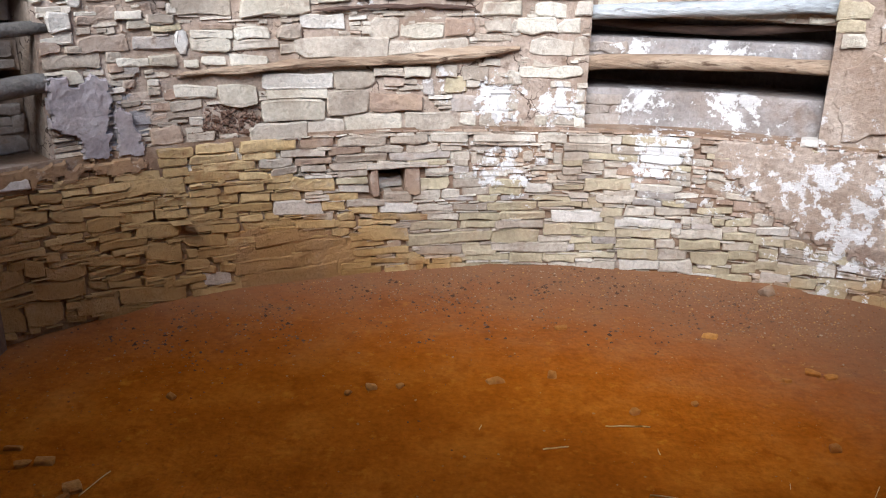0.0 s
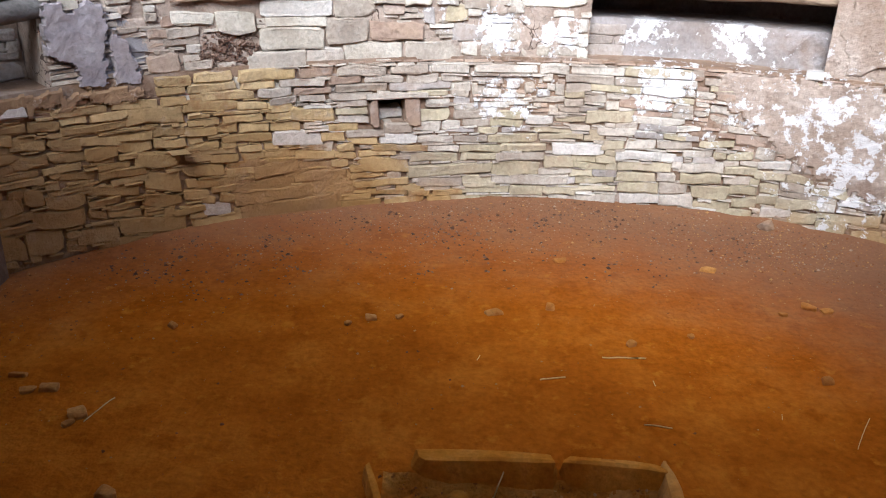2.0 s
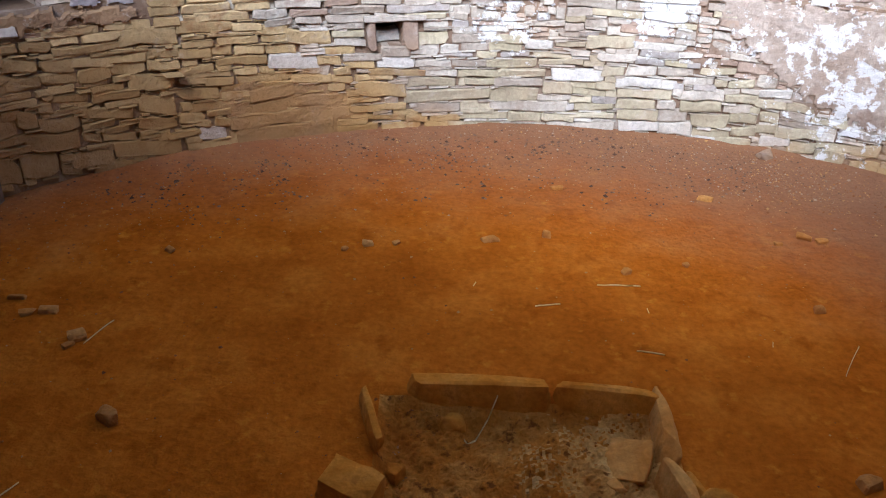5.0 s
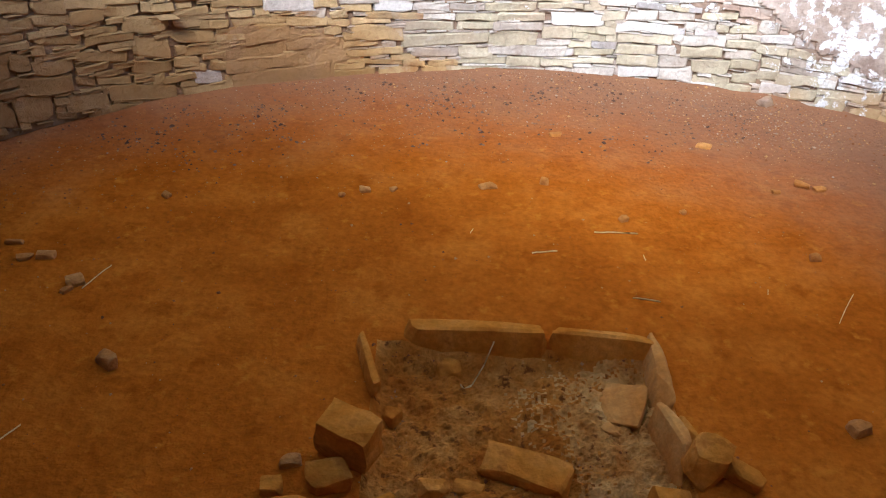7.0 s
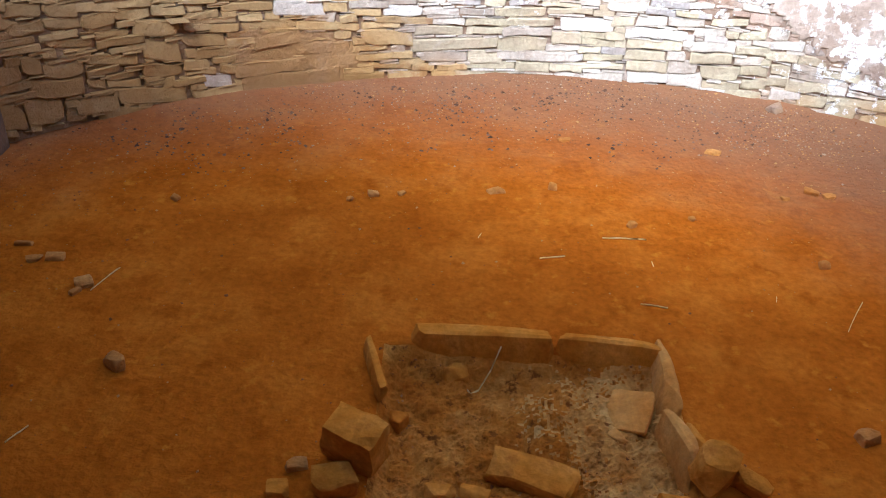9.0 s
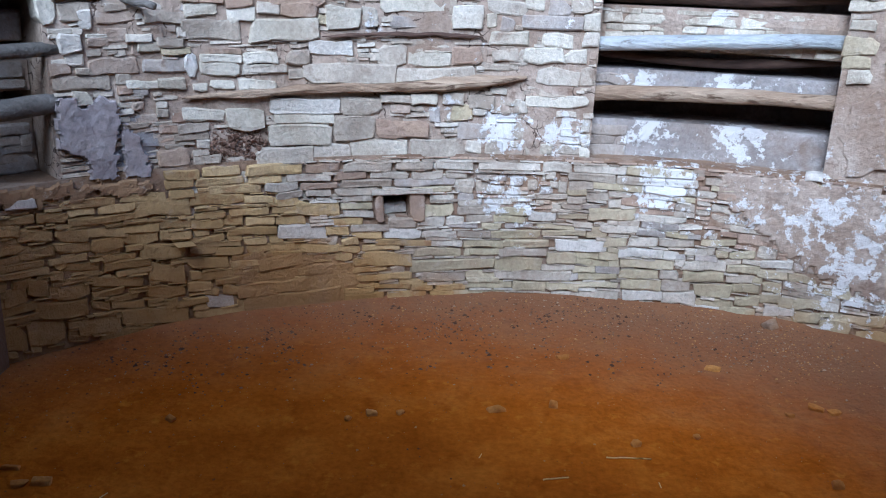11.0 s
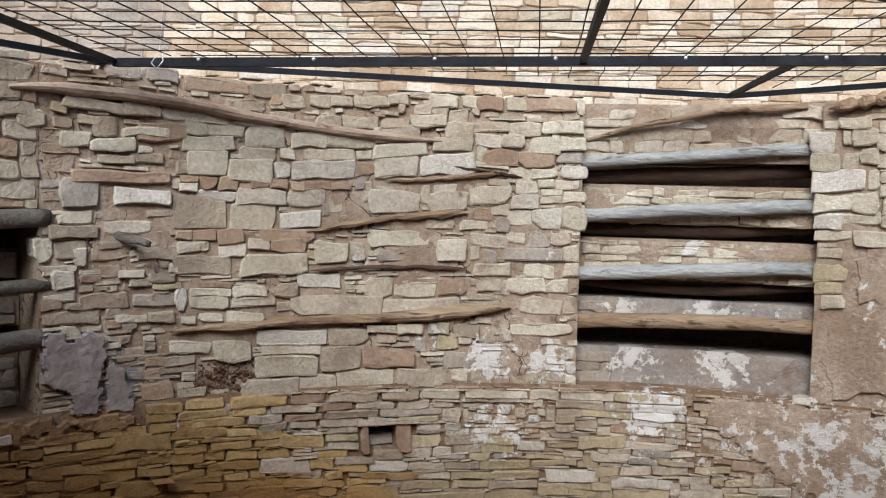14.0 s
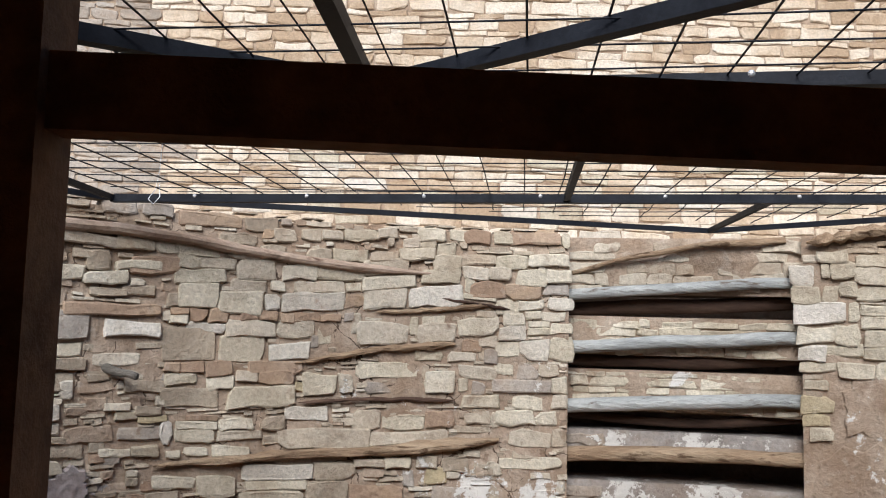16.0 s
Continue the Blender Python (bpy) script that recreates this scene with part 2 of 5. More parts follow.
GREY = material("grey_sandstone", [(0.30, 0.265, 0.225), (0.39, 0.35, 0.305), (0.47, 0.43, 0.38)], 6, 0.9, 0.5, 60, spread=0.1, patches=WASHED, film=0.5, soil_bounce=0.74)
YELLOW = material("yellow_sandstone", [(0.36, 0.305, 0.19), (0.45, 0.385, 0.25), (0.53, 0.465, 0.325)], 6, 0.9, 0.5, 60, spread=0.1, patches=WASHED, film=0.4, soil_bounce=0.74)
MORTAR = material("mud_mortar", [(0.30, 0.225, 0.165), (0.40, 0.315, 0.24), (0.49, 0.405, 0.32)], 5, 0.95, 0.55, 55, patches=WASHED, stains=[((0.24, 0.165, 0.12), 5.5, 0.56, 0.72)], greyed=GREYED, film=0.6)
CRACKED = material("cracked_mud_mortar", [(0.30, 0.225, 0.165), (0.40, 0.315, 0.24), (0.49, 0.405, 0.32)], 5, 0.95, 0.55, 55, patches=WASHED, stains=[((0.24, 0.165, 0.12), 5.5, 0.56, 0.72)], greyed=GREYED, cracks=6.0, film=0.6)
EARTH = material("brown_earth_joint", [(0.17, 0.105, 0.065), (0.235, 0.155, 0.10), (0.31, 0.22, 0.15)], 4, 0.95, 0.6, 50, patches=WASHED, stains=[((0.17, 0.105, 0.065), 7, 0.57, 0.7), ((0.42, 0.35, 0.28), 3.2, 0.54, 0.68)], film=0.6, soil_bounce=0.4)
GREY_MUD = material("grey_washed_mud", [(0.27, 0.245, 0.225), (0.35, 0.32, 0.295), (0.41, 0.38, 0.355)], 5, 0.95, 0.5, 55, patches=WASHED, stains=[((0.24, 0.19, 0.155), 5.5, 0.56, 0.72)], film=0.4)
PLASTER = material("grey_mud_plaster", [(0.27, 0.235, 0.235), (0.35, 0.31, 0.305), (0.42, 0.38, 0.365)], 6, 0.93, 0.4, 50, film=0.35)
BENCH_MUD = material("brown_bench_mud", [(0.23, 0.145, 0.085), (0.30, 0.195, 0.12), (0.37, 0.26, 0.17)], 7, 0.95, 0.7, 50, stains=[((0.46, 0.39, 0.31), 12, 0.62, 0.67)], soil_bounce=0.7)
WOOD = material("weathered_timber", [(0.28, 0.292, 0.283), (0.42, 0.437, 0.425), (0.55, 0.565, 0.545)], 9, 0.85, 0.8, 70, stretch=(0.12, 1, 1), stains=[((0.16, 0.13, 0.10), 22, 0.56, 0.64)])
TAN_WOOD = material("tan_timber", [(0.24, 0.16, 0.10), (0.36, 0.26, 0.17), (0.46, 0.36, 0.25)], 12, 0.85, 0.9, 60, stretch=(0.12, 1, 1), stains=[((0.12, 0.075, 0.045), 24, 0.56, 0.64)])
LOG_WOOD = material("smooth_brown_log", [(0.28, 0.20, 0.145), (0.40, 0.305, 0.235), (0.50, 0.40, 0.32)], 9, 0.8, 0.4, 60, stretch=(0.2, 1, 1), stains=[((0.13, 0.08, 0.055), 16, 0.57, 0.68)])
DARK_WOOD_AND_GAP = material("dark_timber_and_gap", [(0.05, 0.03, 0.022), (0.09, 0.055, 0.04), (0.13, 0.085, 0.06)], 12, 0.85, 0.6, 60, stretch=(0.15, 1, 1))
# orange dust and the floor's bounced orange light, both in the stone colour
DUSTY_GLOW = material("dusty_orange_lit_sandstone", [(0.43, 0.14, 0.011), (0.52, 0.20, 0.020), (0.62, 0.28, 0.045)], 7, 1.0, 0.4, 45, gloss=0.0, stains=[((0.30, 0.09, 0.01), 14, 0.56, 0.72)])
HOUSE = material("sunlit_sandstone", [(0.40, 0.30, 0.205), (0.52, 0.42, 0.31), (0.60, 0.51, 0.40), (0.68, 0.61, 0.51)], 4, 0.9, 0.5, 60, spread=0.22)
RUBBLE = material("crumbled_brown_earth", [(0.13, 0.075, 0.05), (0.20, 0.125, 0.085), (0.28, 0.19, 0.135)], 9, 0.95, 0.8, 50, spread=0.2)
# ochre holds earth stain plus the orange bounce of the red floor
OCHRE = material("earth_and_bounce_stone", [(0.36, 0.245, 0.105), (0.47, 0.335, 0.155), (0.57, 0.43, 0.22)], 4, 0.92, 0.55, 60, spread=0.15, stains=[((0.25, 0.11, 0.04), 6, 0.55, 0.7)], film=0.35, soil_bounce=0.7)
RED_MUD = material("red_mud_render", [(0.22, 0.13, 0.07), (0.29, 0.18, 0.105), (0.36, 0.24, 0.15)], 5, 0.95, 0.7, 45, film=0.3, soil_bounce=0.7)
FLOOR_STONE = material("earth_dusted_stone", [(0.36, 0.125, 0.016), (0.45, 0.185, 0.032), (0.54, 0.27, 0.07)], 8, 0.95, 0.6, 60)
TAN = material("dusty_tan_stone", [(0.44, 0.17, 0.020), (0.53, 0.24, 0.042), (0.61, 0.32, 0.075)], 7, 0.95, 0.35, 45)
OLD_WOOD = material("old_grey_timber", [(0.11, 0.10, 0.085), (0.17, 0.155, 0.135), (0.24, 0.225, 0.2)], 9, 0.88, 0.8, 70, stretch=(0.3, 1, 1))
STRAW = material("dry_straw", [(0.66, 0.44, 0.13), (0.78, 0.56, 0.22)], 20, 0.8, 0.1, 120)
STEEL = material("painted_steel", [(0.010, 0.011, 0.015), (0.020, 0.023, 0.030)], 12, 0.55, 0.1, 120, gloss=0.12)
RUST = material("rusty_steel", [(0.15, 0.092, 0.06), (0.30, 0.185, 0.115)], 30, 0.75, 0.2, 160)
BOLT = material("galvanised_bolt", [(0.55, 0.56, 0.58), (0.68, 0.69, 0.70)], 40, 0.35, 0.05, 160, metal=0.6)
TONES = {"o": OCHRE, "w": PALE, "b": BROWN, "g": GREY, "y": YELLOW, "": STONE}

# ---- the round room ----
def mesh_of(name, verts, faces, mat, parent=None, label="", smooth=True):
    me = bpy.data.meshes.new(name)
    me.from_pydata([tuple(v) for v in verts], [], faces)
    me.materials.append(mat)
    if smooth:
        me.polygons.foreach_set("use_smooth", [True] * len(me.polygons))
    ob = new(name, me)
    if parent:
        ob.parent = parent
    return tagged(ob, label)


def ring_wall(name, a0, a1, z0, z1, rin, rout, mat, label, category="wall", rough=0.012):
    """A solid arc of wall with an uneven inner face."""
    na, nz = max(2, int(abs(a1 - a0) / 1.2)), max(2, int((z1 - z0) / 0.05))
    verts, faces = [], []
    for i in range(na + 1):
        a = a0 + (a1 - a0) * i / na
        for j in range(nz + 1):
            z = z0 + (z1 - z0) * j / nz
            p = at(a, z, rin)
            verts.append(at(a, z, rin + rough * noise.noise(p * 9) + rough * noise.noise(p * 3)))
        verts.append(at(a, z1, rout))
        verts.append(at(a, z0, rout))
    w = nz + 3
    for i in range(na):
        for j in range(w):
            k = (j + 1) % w
            faces.append((i * w + j, i * w + k, (i + 1) * w + k, (i + 1) * w + j))
    if abs(a1 - a0) < 359:
        faces.append(tuple(range(w))[::-1])
        faces.append(tuple(na * w + j for j in range(w)))
    ob = mesh_of(name, verts, faces, mat, smooth=False)
    return tagged(ob, label, category, kind="structure")


lower = ring_wall("wall_lower", -13.9, 343.5, -0.1, LEDGE, R + 0.014, R + 0.75, EARTH, "low round stone wall with mud joints")
for z0, z1, rin in ((-0.1, 0.388, R + 0.015), (0.388, 0.504, R + 0.36), (0.504, LEDGE, R + 0.015)):
    ring_wall("wall_niche", -16.5, -13.9, z0, z1, rin, R + 0.75, EARTH, "wall around a small square niche")
upper_w = ring_wall("wall_west", -44, 3, LEDGE, TOP, R + 0.031, R + 0.75, CRACKED, "upper round stone wall with mud plaster remains")
upper_e = ring_wall("wall_east", 23.6, 290, LEDGE, TOP, R + 0.029, R + 0.75, MORTAR, "upper round stone pilaster with peeling plaster")
recess_e = ring_wall("wall_recess_east", 3, 23.6, LEDGE, TOP, R + 0.62, R + 0.75, MORTAR, "dark back of a timbered recess")
above_w = ring_wall("wall_west_far", 290, 316, 1.44, TOP, R + 0.029, R + 0.75, MORTAR, "stone wall above a timbered recess")
recess_w = ring_wall("wall_recess_west", 290, 316, LEDGE, 1.44, R + 0.55, R + 0.75, MORTAR, "rough stone back of a timbered recess")
# mud and stone panels between the timbers, with open slots over them
PANELS = [ring_wall("wall_panel_east", 3.02, 23.58, z0, z1, rin, R + 0.40, GREY_MUD if z0 < 1.0 else MORTAR, "mud panel with peeling whitewash between timbers", rough=0.02)
          for z0, z1, rin in ((LEDGE - 0.01, 0.845, R + 0.13), (0.955, 1.075, R + 0.13), (1.165, 1.352, R + 0.115), (1.42, 1.597, R + 0.11), (1.70, TOP, R + 0.09))]
PANELS_W = [ring_wall("wall_panel_west", 290.1, 315.9, z0, z1, R + 0.22, R + 0.40, MORTAR, "mud and stone panel between timbers", rough=0.03)
            for z0, z1 in ((LEDGE - 0.01, 0.90), (0.99, 1.10), (1.17, 1.28))]

# floor, with the sunken fire pit
def inside(x, y, x0, x1, y0, y1, soft):
    f = lambda d: min(1.0, max(0.0, d / soft))
    return min(f(x - x0), f(x1 - x), f(y - y0), f(y1 - y))


def ground(x, y):
    z = 0.012 * noise.noise(Vector((x * 1.3, y * 1.3, 0))) + 0.005 * noise.noise(Vector((x * 7, y * 7, 3))) + 0.0022 * noise.noise(Vector((x * 24, y * 24, 5)))
    rim = math.hypot(x - CX, y - CY) - (R - 0.30)
    if rim > 0:
        z += (0.10 + 0.25 * max(0.0, noise.noise(Vector((x * 3, y * 3, 77))))) * rim * rim
    x, y = x + 0.03 * noise.noise(Vector((x * 6, y * 6, 21))), y + 0.03 * noise.noise(Vector((x * 6, y * 6, 31)))
    dip = inside(x, y, -0.14, 0.64, 1.21, 1.845, 0.06)
    z += 0.0016 * noise.noise(Vector((x * 55, y * 55, 15)))
    return z - dip * (0.075 + 0.03 * noise.noise(Vector((x * 5, y * 5, 8))) + 0.012 * noise.noise(Vector((x * 22, y * 22, 9))) - 0.05 * max(0, x - 0.25))


n = 380
verts = [(-2.6 + 6.2 * i / n, -2.0 + 6.2 * j / n, 0.0) for i in range(n + 1) for j in range(n + 1)]
verts = [(x, y, ground(x, y)) for x, y, z in verts]
faces = [(i * (n + 1) + j, (i + 1) * (n + 1) + j, (i + 1) * (n + 1) + j + 1, i * (n + 1) + j + 1) for i in range(n) for j in range(n)]
floor = tagged(mesh_of("floor", verts, faces, SOIL), "trodden red earth floor strewn with grit", "floor", kind="structure")
floor.data.materials.append(ASH)
for p in floor.data.polygons:
    c = p.center
    p.material_index = int(inside(c.x, c.y, -0.14, 0.64, 1.1, 1.84, 0.01) > 0.5)

# ---- masonry ----
GRID = {}


def stone_mesh(name, corners, depth, bulge, rng):
    """A rough block: corners are four outward-facing places, lower left first; corners knocked off, edges worn, face a little tilted."""
    p00, p10, p11, p01 = corners
    out = ((p10 - p00).cross(p01 - p00)).normalized()
    w, h = (p10 - p00).length, (p01 - p00).length
    ob_seed = Vector((rng.random() * 50, rng.random() * 50, rng.random() * 50))
    cu = [min(0.3, h * rng.choice([0.06, 0.10, 0.16, 0.42]) * rng.uniform(0.6, 1.3) / w) for _ in range(4)]
    cv = [rng.choice([0.06, 0.09, 0.13, 0.34]) * rng.uniform(0.7, 1.2) for _ in range(4)]
    mids = [[0.5]] * 2 if w < 2.4 * h else [[0.36, 0.66], [0.34, 0.64]]
    uv = [(cu[0], 0.0), *[(u, 0.0) for u in mids[0]], (1 - cu[1], 0.0), (1.0, cv[1]), (1.0, 1 - cv[2]), (1 - cu[2], 1.0), *[(u, 1.0) for u in mids[1][::-1]], (cu[3], 1.0), (0.0, 1 - cv[3]), (0.0, cv[0])]
    stir, lip, inset = min(0.30 * h, 0.016), min(0.006, 0.14 * h) * rng.uniform(0.4, 1.1), min(0.006, 0.13 * h) * rng.uniform(0.6, 1.2)
    lean, twist = rng.uniform(-0.008, 0.003), rng.uniform(-0.004, 0.004)
    du, dv = 2 * inset / w, 2 * inset / h
    edge, face = [], []
    for u, v in uv:
        p = (p00 * (1 - u) + p10 * u) * (1 - v) + (p01 * (1 - u) + p11 * u) * v
        shift = noise.noise_vector(ob_seed + p * 13) * stir
        shift -= out * shift.dot(out)
        proud = bulge + lean * (v - 0.5) + twist * (u - 0.5)
        edge.append(p + shift + out * (proud - lip))
        u2, v2 = u + (0.5 - u) * du, v + (0.5 - v) * dv
        q = (p00 * (1 - u2) + p10 * u2) * (1 - v2) + (p01 * (1 - u2) + p11 * u2) * v2
        face.append(q + shift + out * (proud + 0.005 * noise.noise(ob_seed + p * 24)))
    k = len(uv)
    verts = face + edge + [p - out * depth for p in edge]
    faces = [tuple(range(k))]
    for i in range(k):
        i2 = (i + 1) % k
        faces += [(i2, i, k + i, k + i2), (k + i2, k + i, 2 * k + i, 2 * k + i2)]
    return verts, faces


def block(wall, a0, a1, z0, z1, rise=0.0, r=R, mat=None, bulge=None, name="stone"):
    """One stone of a round wall between two angles and two heights; rise: how much its right end is higher."""
    rng = random.Random(int(a0 * 977 + z0 * 7919 + a1 * 31))
    bulge = (rng.uniform(-0.003, 0.005) if wall is lower else rng.uniform(-0.002, 0.011)) if bulge is None else bulge
    for i in range(int((a0 + 0.12) / 0.3), int((a1 - 0.12) / 0.3) + 1):
        f = (i * 0.3 - a0) / max(a1 - a0, 0.1) - 0.5
        for j in range(int((z0 + rise * f + 0.003) / 0.008), int((z1 + rise * f - 0.003) / 0.008) + 1):
            GRID[(wall.name, i, j)] = True
    a0, a1, z0, z1 = a0 - 0.09, a1 + 0.09, z0 - 0.0035, z1 + 0.0035
    c = [at(a0, z0 - rise / 2, r), at(a1, z0 + rise / 2, r), at(a1, z1 + rise / 2, r), at(a0, z1 - rise / 2, r)]
    v, f = stone_mesh(name, c, 0.07, bulge, rng)
    return mesh_of(name, v, f, mat or STONE, wall, smooth=False)


def fill(wall, a0, a1, z0, z1, hs, ls, r=R, mat=None, slope=lambda a: 0.0, skip=lambda a, z: False, limit=300, seed=1, tone_at=None):
    """Rough courses in all that is still bare: heights hs, lengths ls in metres; past limit the stones are one mesh."""
    rng = random.Random(seed)
    loose_v, loose_f, made = [], [], 0
    z = z0
    while z < z1 - hs[0] * 0.7:
        h = rng.uniform(*hs) ** 1.0
        h = min(h, z1 - z)
        taken = lambda i, s, e: any((wall.name, i, j) in GRID for j in range(int(s / 0.008), int(e / 0.008) + 1))
        step, i, run = 0.3, int(a0 / 0.3), []
        last = int(a1 / step)
        want = math.degrees(rng.uniform(*ls) * (0.45 + h / hs[1]) / r)
        while i <= last + 1:
            zz = z + slope(i * step)
            if i <= last and not taken(i, zz + 0.004, zz + h - 0.004) and not skip(i * step, zz + h / 2):
                run.append(i)
            if run and (run[-1] != i or len(run) * step >= want or i > last):
                p, q = run[0] * step + 0.10, run[-1] * step + 0.2
                if q - p > 0.42:
                    rise, mid = slope(q) - slope(p) + rng.uniform(-0.005, 0.005), slope((p + q) / 2)
                    lo, hi = z + mid + 0.003 + rng.uniform(-0.003, 0.003), z + mid + h - 0.003 - rng.random() * 0.22 * h * (rng.random() < 0.5)
                    tone = tone_at(p, lo, rng) if tone_at else mat or TONES[rng.choice(["", "", "", "", "", "", "b", "y", "g"])]
                    if made < limit:
                        block(wall, p, q, lo, hi, rise, r, tone, rng.uniform(-0.002, 0.006))
                    else:
                        c = [at(p, lo - rise / 2, r), at(q, lo + rise / 2, r), at(q, hi + rise / 2, r), at(p, hi - rise / 2, r)]
                        v, f = stone_mesh("stone", c, 0.07, rng.uniform(-0.002, 0.006), rng)
                        loose_f += [tuple(k + len(loose_v) for k in g) for g in f]
                        loose_v += v
                    made += 1
                run = []
                want = math.degrees(rng.uniform(*ls) * (0.45 + h / hs[1]) / r)
            i += 1
        z += h
    if loose_v:
        tagged(mesh_of("stones", loose_v, loose_f, mat or STONE, wall, smooth=False), kind="stuff")


def log(name, p, q, r0, r1, mat, label, category="beam", sag=0.0, parent=None, bend=0.012, rings=18, sides=12, seed=0, group=""):
    """A timber pole from p to q, tapered, slightly crooked, with uneven sides and closed ends."""
    p, q = Vector(p), Vector(q)
    d = (q - p).normalized()
    u = d.cross(Vector((0, 0, 1))).normalized()
    w = u.cross(d)
    verts, faces = [], []
    for i in range(rings + 1):
        t = i / rings
        c = p.lerp(q, t) + Vector((0, 0, -sag * 4 * t * (1 - t))) + noise.noise_vector(Vector((t * 3, seed * 7.3, 0))) * bend
        for k in range(sides):
            g = 2 * math.pi * k / sides
            rr = (r0 + (r1 - r0) * t) * (1 + 0.16 * noise.noise(Vector((math.cos(g) * 1.5, math.sin(g) * 1.5 + seed, t * 5))))
            verts.append(c + (u * math.cos(g) + w * math.sin(g)) * rr)
    for i in range(rings):
        for k in range(sides):
            k2 = (k + 1) % sides
            faces.append((i * sides + k, i * sides + k2, (i + 1) * sides + k2, (i + 1) * sides + k))
    faces += [tuple(range(sides))[::-1], tuple(rings * sides + k for k in range(sides))]
    return tagged(mesh_of(name, verts, faces, mat, parent), label, category, group)



def low_tone(a, z, rng):
    """Low stones on the west side go ochre, earth stain plus bounced floor light; joined rests take one tone."""
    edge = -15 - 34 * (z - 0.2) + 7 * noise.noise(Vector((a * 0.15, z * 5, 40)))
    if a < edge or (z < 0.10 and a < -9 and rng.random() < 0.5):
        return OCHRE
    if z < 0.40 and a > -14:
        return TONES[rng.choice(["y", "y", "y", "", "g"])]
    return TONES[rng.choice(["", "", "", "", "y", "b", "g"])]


def upper_tone(a, z, rng):
    """The upper stones are mostly pale tan, some brown or grey."""
    return rng.choice([CREAM, CREAM, CREAM, STONE, STONE, BROWN, GREY])


def course(wall, r, *stones):
    for a0, a1, z0, z1, rise, *tone in stones:
        kind = tone[0] if tone else ""
        if wall is lower and kind == "" and low_tone(a0, z0, random.Random(int(a0 * 91))) is OCHRE:
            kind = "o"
        elif wall is lower and kind == "" and z0 < 0.40 and a0 > -14 and int(a0 * 37) % 5 < 3:
            kind = "y"
        mat = TONES[kind]
        if kind == "" and wall is not lower:
            # squared cream stones at the edges of the recess and under the rim
            mat = CREAM if wall is upper_e or a0 > -4.2 or int(a0 * 53 + z0 * 711) % 5 < 3 else STONE
        block(wall, a0, a1, z0, z1, rise, r, mat)


# ---- timbers in the recesses ----
for k, (z, zr, rad, mat, label) in enumerate([
        (0.963, 0.998, 0.034, TAN_WOOD, "tan weathered timber beam across a recess"), (1.184, 1.238, 0.033, WOOD, "grey weathered timber beam across a recess"),
        (1.445, 1.512, 0.030, WOOD, "pale grey timber beam across a recess"), (1.687, 1.754, 0.026, WOOD, "thin grey timber beam across a recess")]):
    log("timber_beam", at(2.3, z, R + 0.095), at(24.3, zr, R + 0.095), rad, rad * 0.95, mat, label, seed=k, group="beams across the recess", sag=-0.01, sides=14, rings=30)
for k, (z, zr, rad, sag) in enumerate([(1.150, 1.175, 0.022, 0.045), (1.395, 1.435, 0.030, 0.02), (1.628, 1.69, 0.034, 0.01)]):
    log("inner_pole", at(2.0, z, R + 0.22), at(24.6, zr, R + 0.22), rad, rad, DARK_WOOD_AND_GAP, "dark brown pole inside a recess slot", "pole", sag=sag, seed=11 + k, group="poles inside the slots", rings=24)
log("rim_pole", at(3.6, 1.80, R + 0.085), at(22.2, 1.955, R + 0.085), 0.010, 0.016, TAN_WOOD, "slim crooked pole above the recess", "pole", sag=-0.03, seed=21, bend=0.02)
for k, (z, rad) in enumerate([(1.40, 0.045), (1.155, 0.03), (0.965, 0.045)]):
    log("timber_stub", at(-62, z + 0.01, R + 0.04), at(-43.2 + 0.3 * k, z, R + 0.05), rad, rad * 0.8, OLD_WOOD, "grey split timber end in a wall recess", seed=31 + k, group="timbers of the west recess", sag=0.01)

# timbers laid in the wall, and two dark strips for shaded crevices
def lath(wall, pts, r0, r1, mat, label, seed, rr=R + 0.012, name="wall_timber", rag=1.0):
    """A split timber bedded along the wall through (angle, height) places."""
    verts, faces, rings, sides = [], [], 40, 10
    for i in range(rings + 1):
        t = i / rings
        a = pts[0][0] + (pts[-1][0] - pts[0][0]) * t
        z = float(np.interp(a, [p[0] for p in pts], [p[1] for p in pts])) + 0.006 * noise.noise(Vector((t * 8, seed, 0)))
        c = at(a, z, rr)
        up, out = Vector((0, 0, 1)), (at(a, z, rr - 1) - c).normalized()
        rad = (r0 + (r1 - r0) * t) * (1 + 0.5 * rag * noise.noise(Vector((t * 14, seed, 4)))) * min(1, 6 * t + 0.25, 6 * (1 - t) + 0.25)
        for k in range(sides):
            g = 2 * math.pi * k / sides
            w = rad * (1 + 0.4 * rag * noise.noise(Vector((k * 1.7, t * 9, seed))))
            verts.append(c + up * math.sin(g) * w + out * math.cos(g) * w * 1.3)
    for i in range(rings):
        for k in range(sides):
            k2 = (k + 1) % sides
            faces.append((i * sides + k, i * sides + k2, (i + 1) * sides + k2, (i + 1) * sides + k))
    faces += [tuple(range(sides))[::-1], tuple(rings * sides + k for k in range(sides))]
    for i in range(rings + 1):
        a = pts[0][0] + (pts[-1][0] - pts[0][0]) * i / rings
        z = float(np.interp(a, [p[0] for p in pts], [p[1] for p in pts]))
        for ii in (-1, 0, 1):
            for j in range(int((z - max(r0, r1)) / 0.008), int((z + max(r0, r1)) / 0.008) + 1):
                GRID[(wall.name, int(a / 0.3) + ii, j)] = True
    return tagged(mesh_of(name, verts, faces, mat, smooth=False), label, "timber", "timbers laid in the wall")


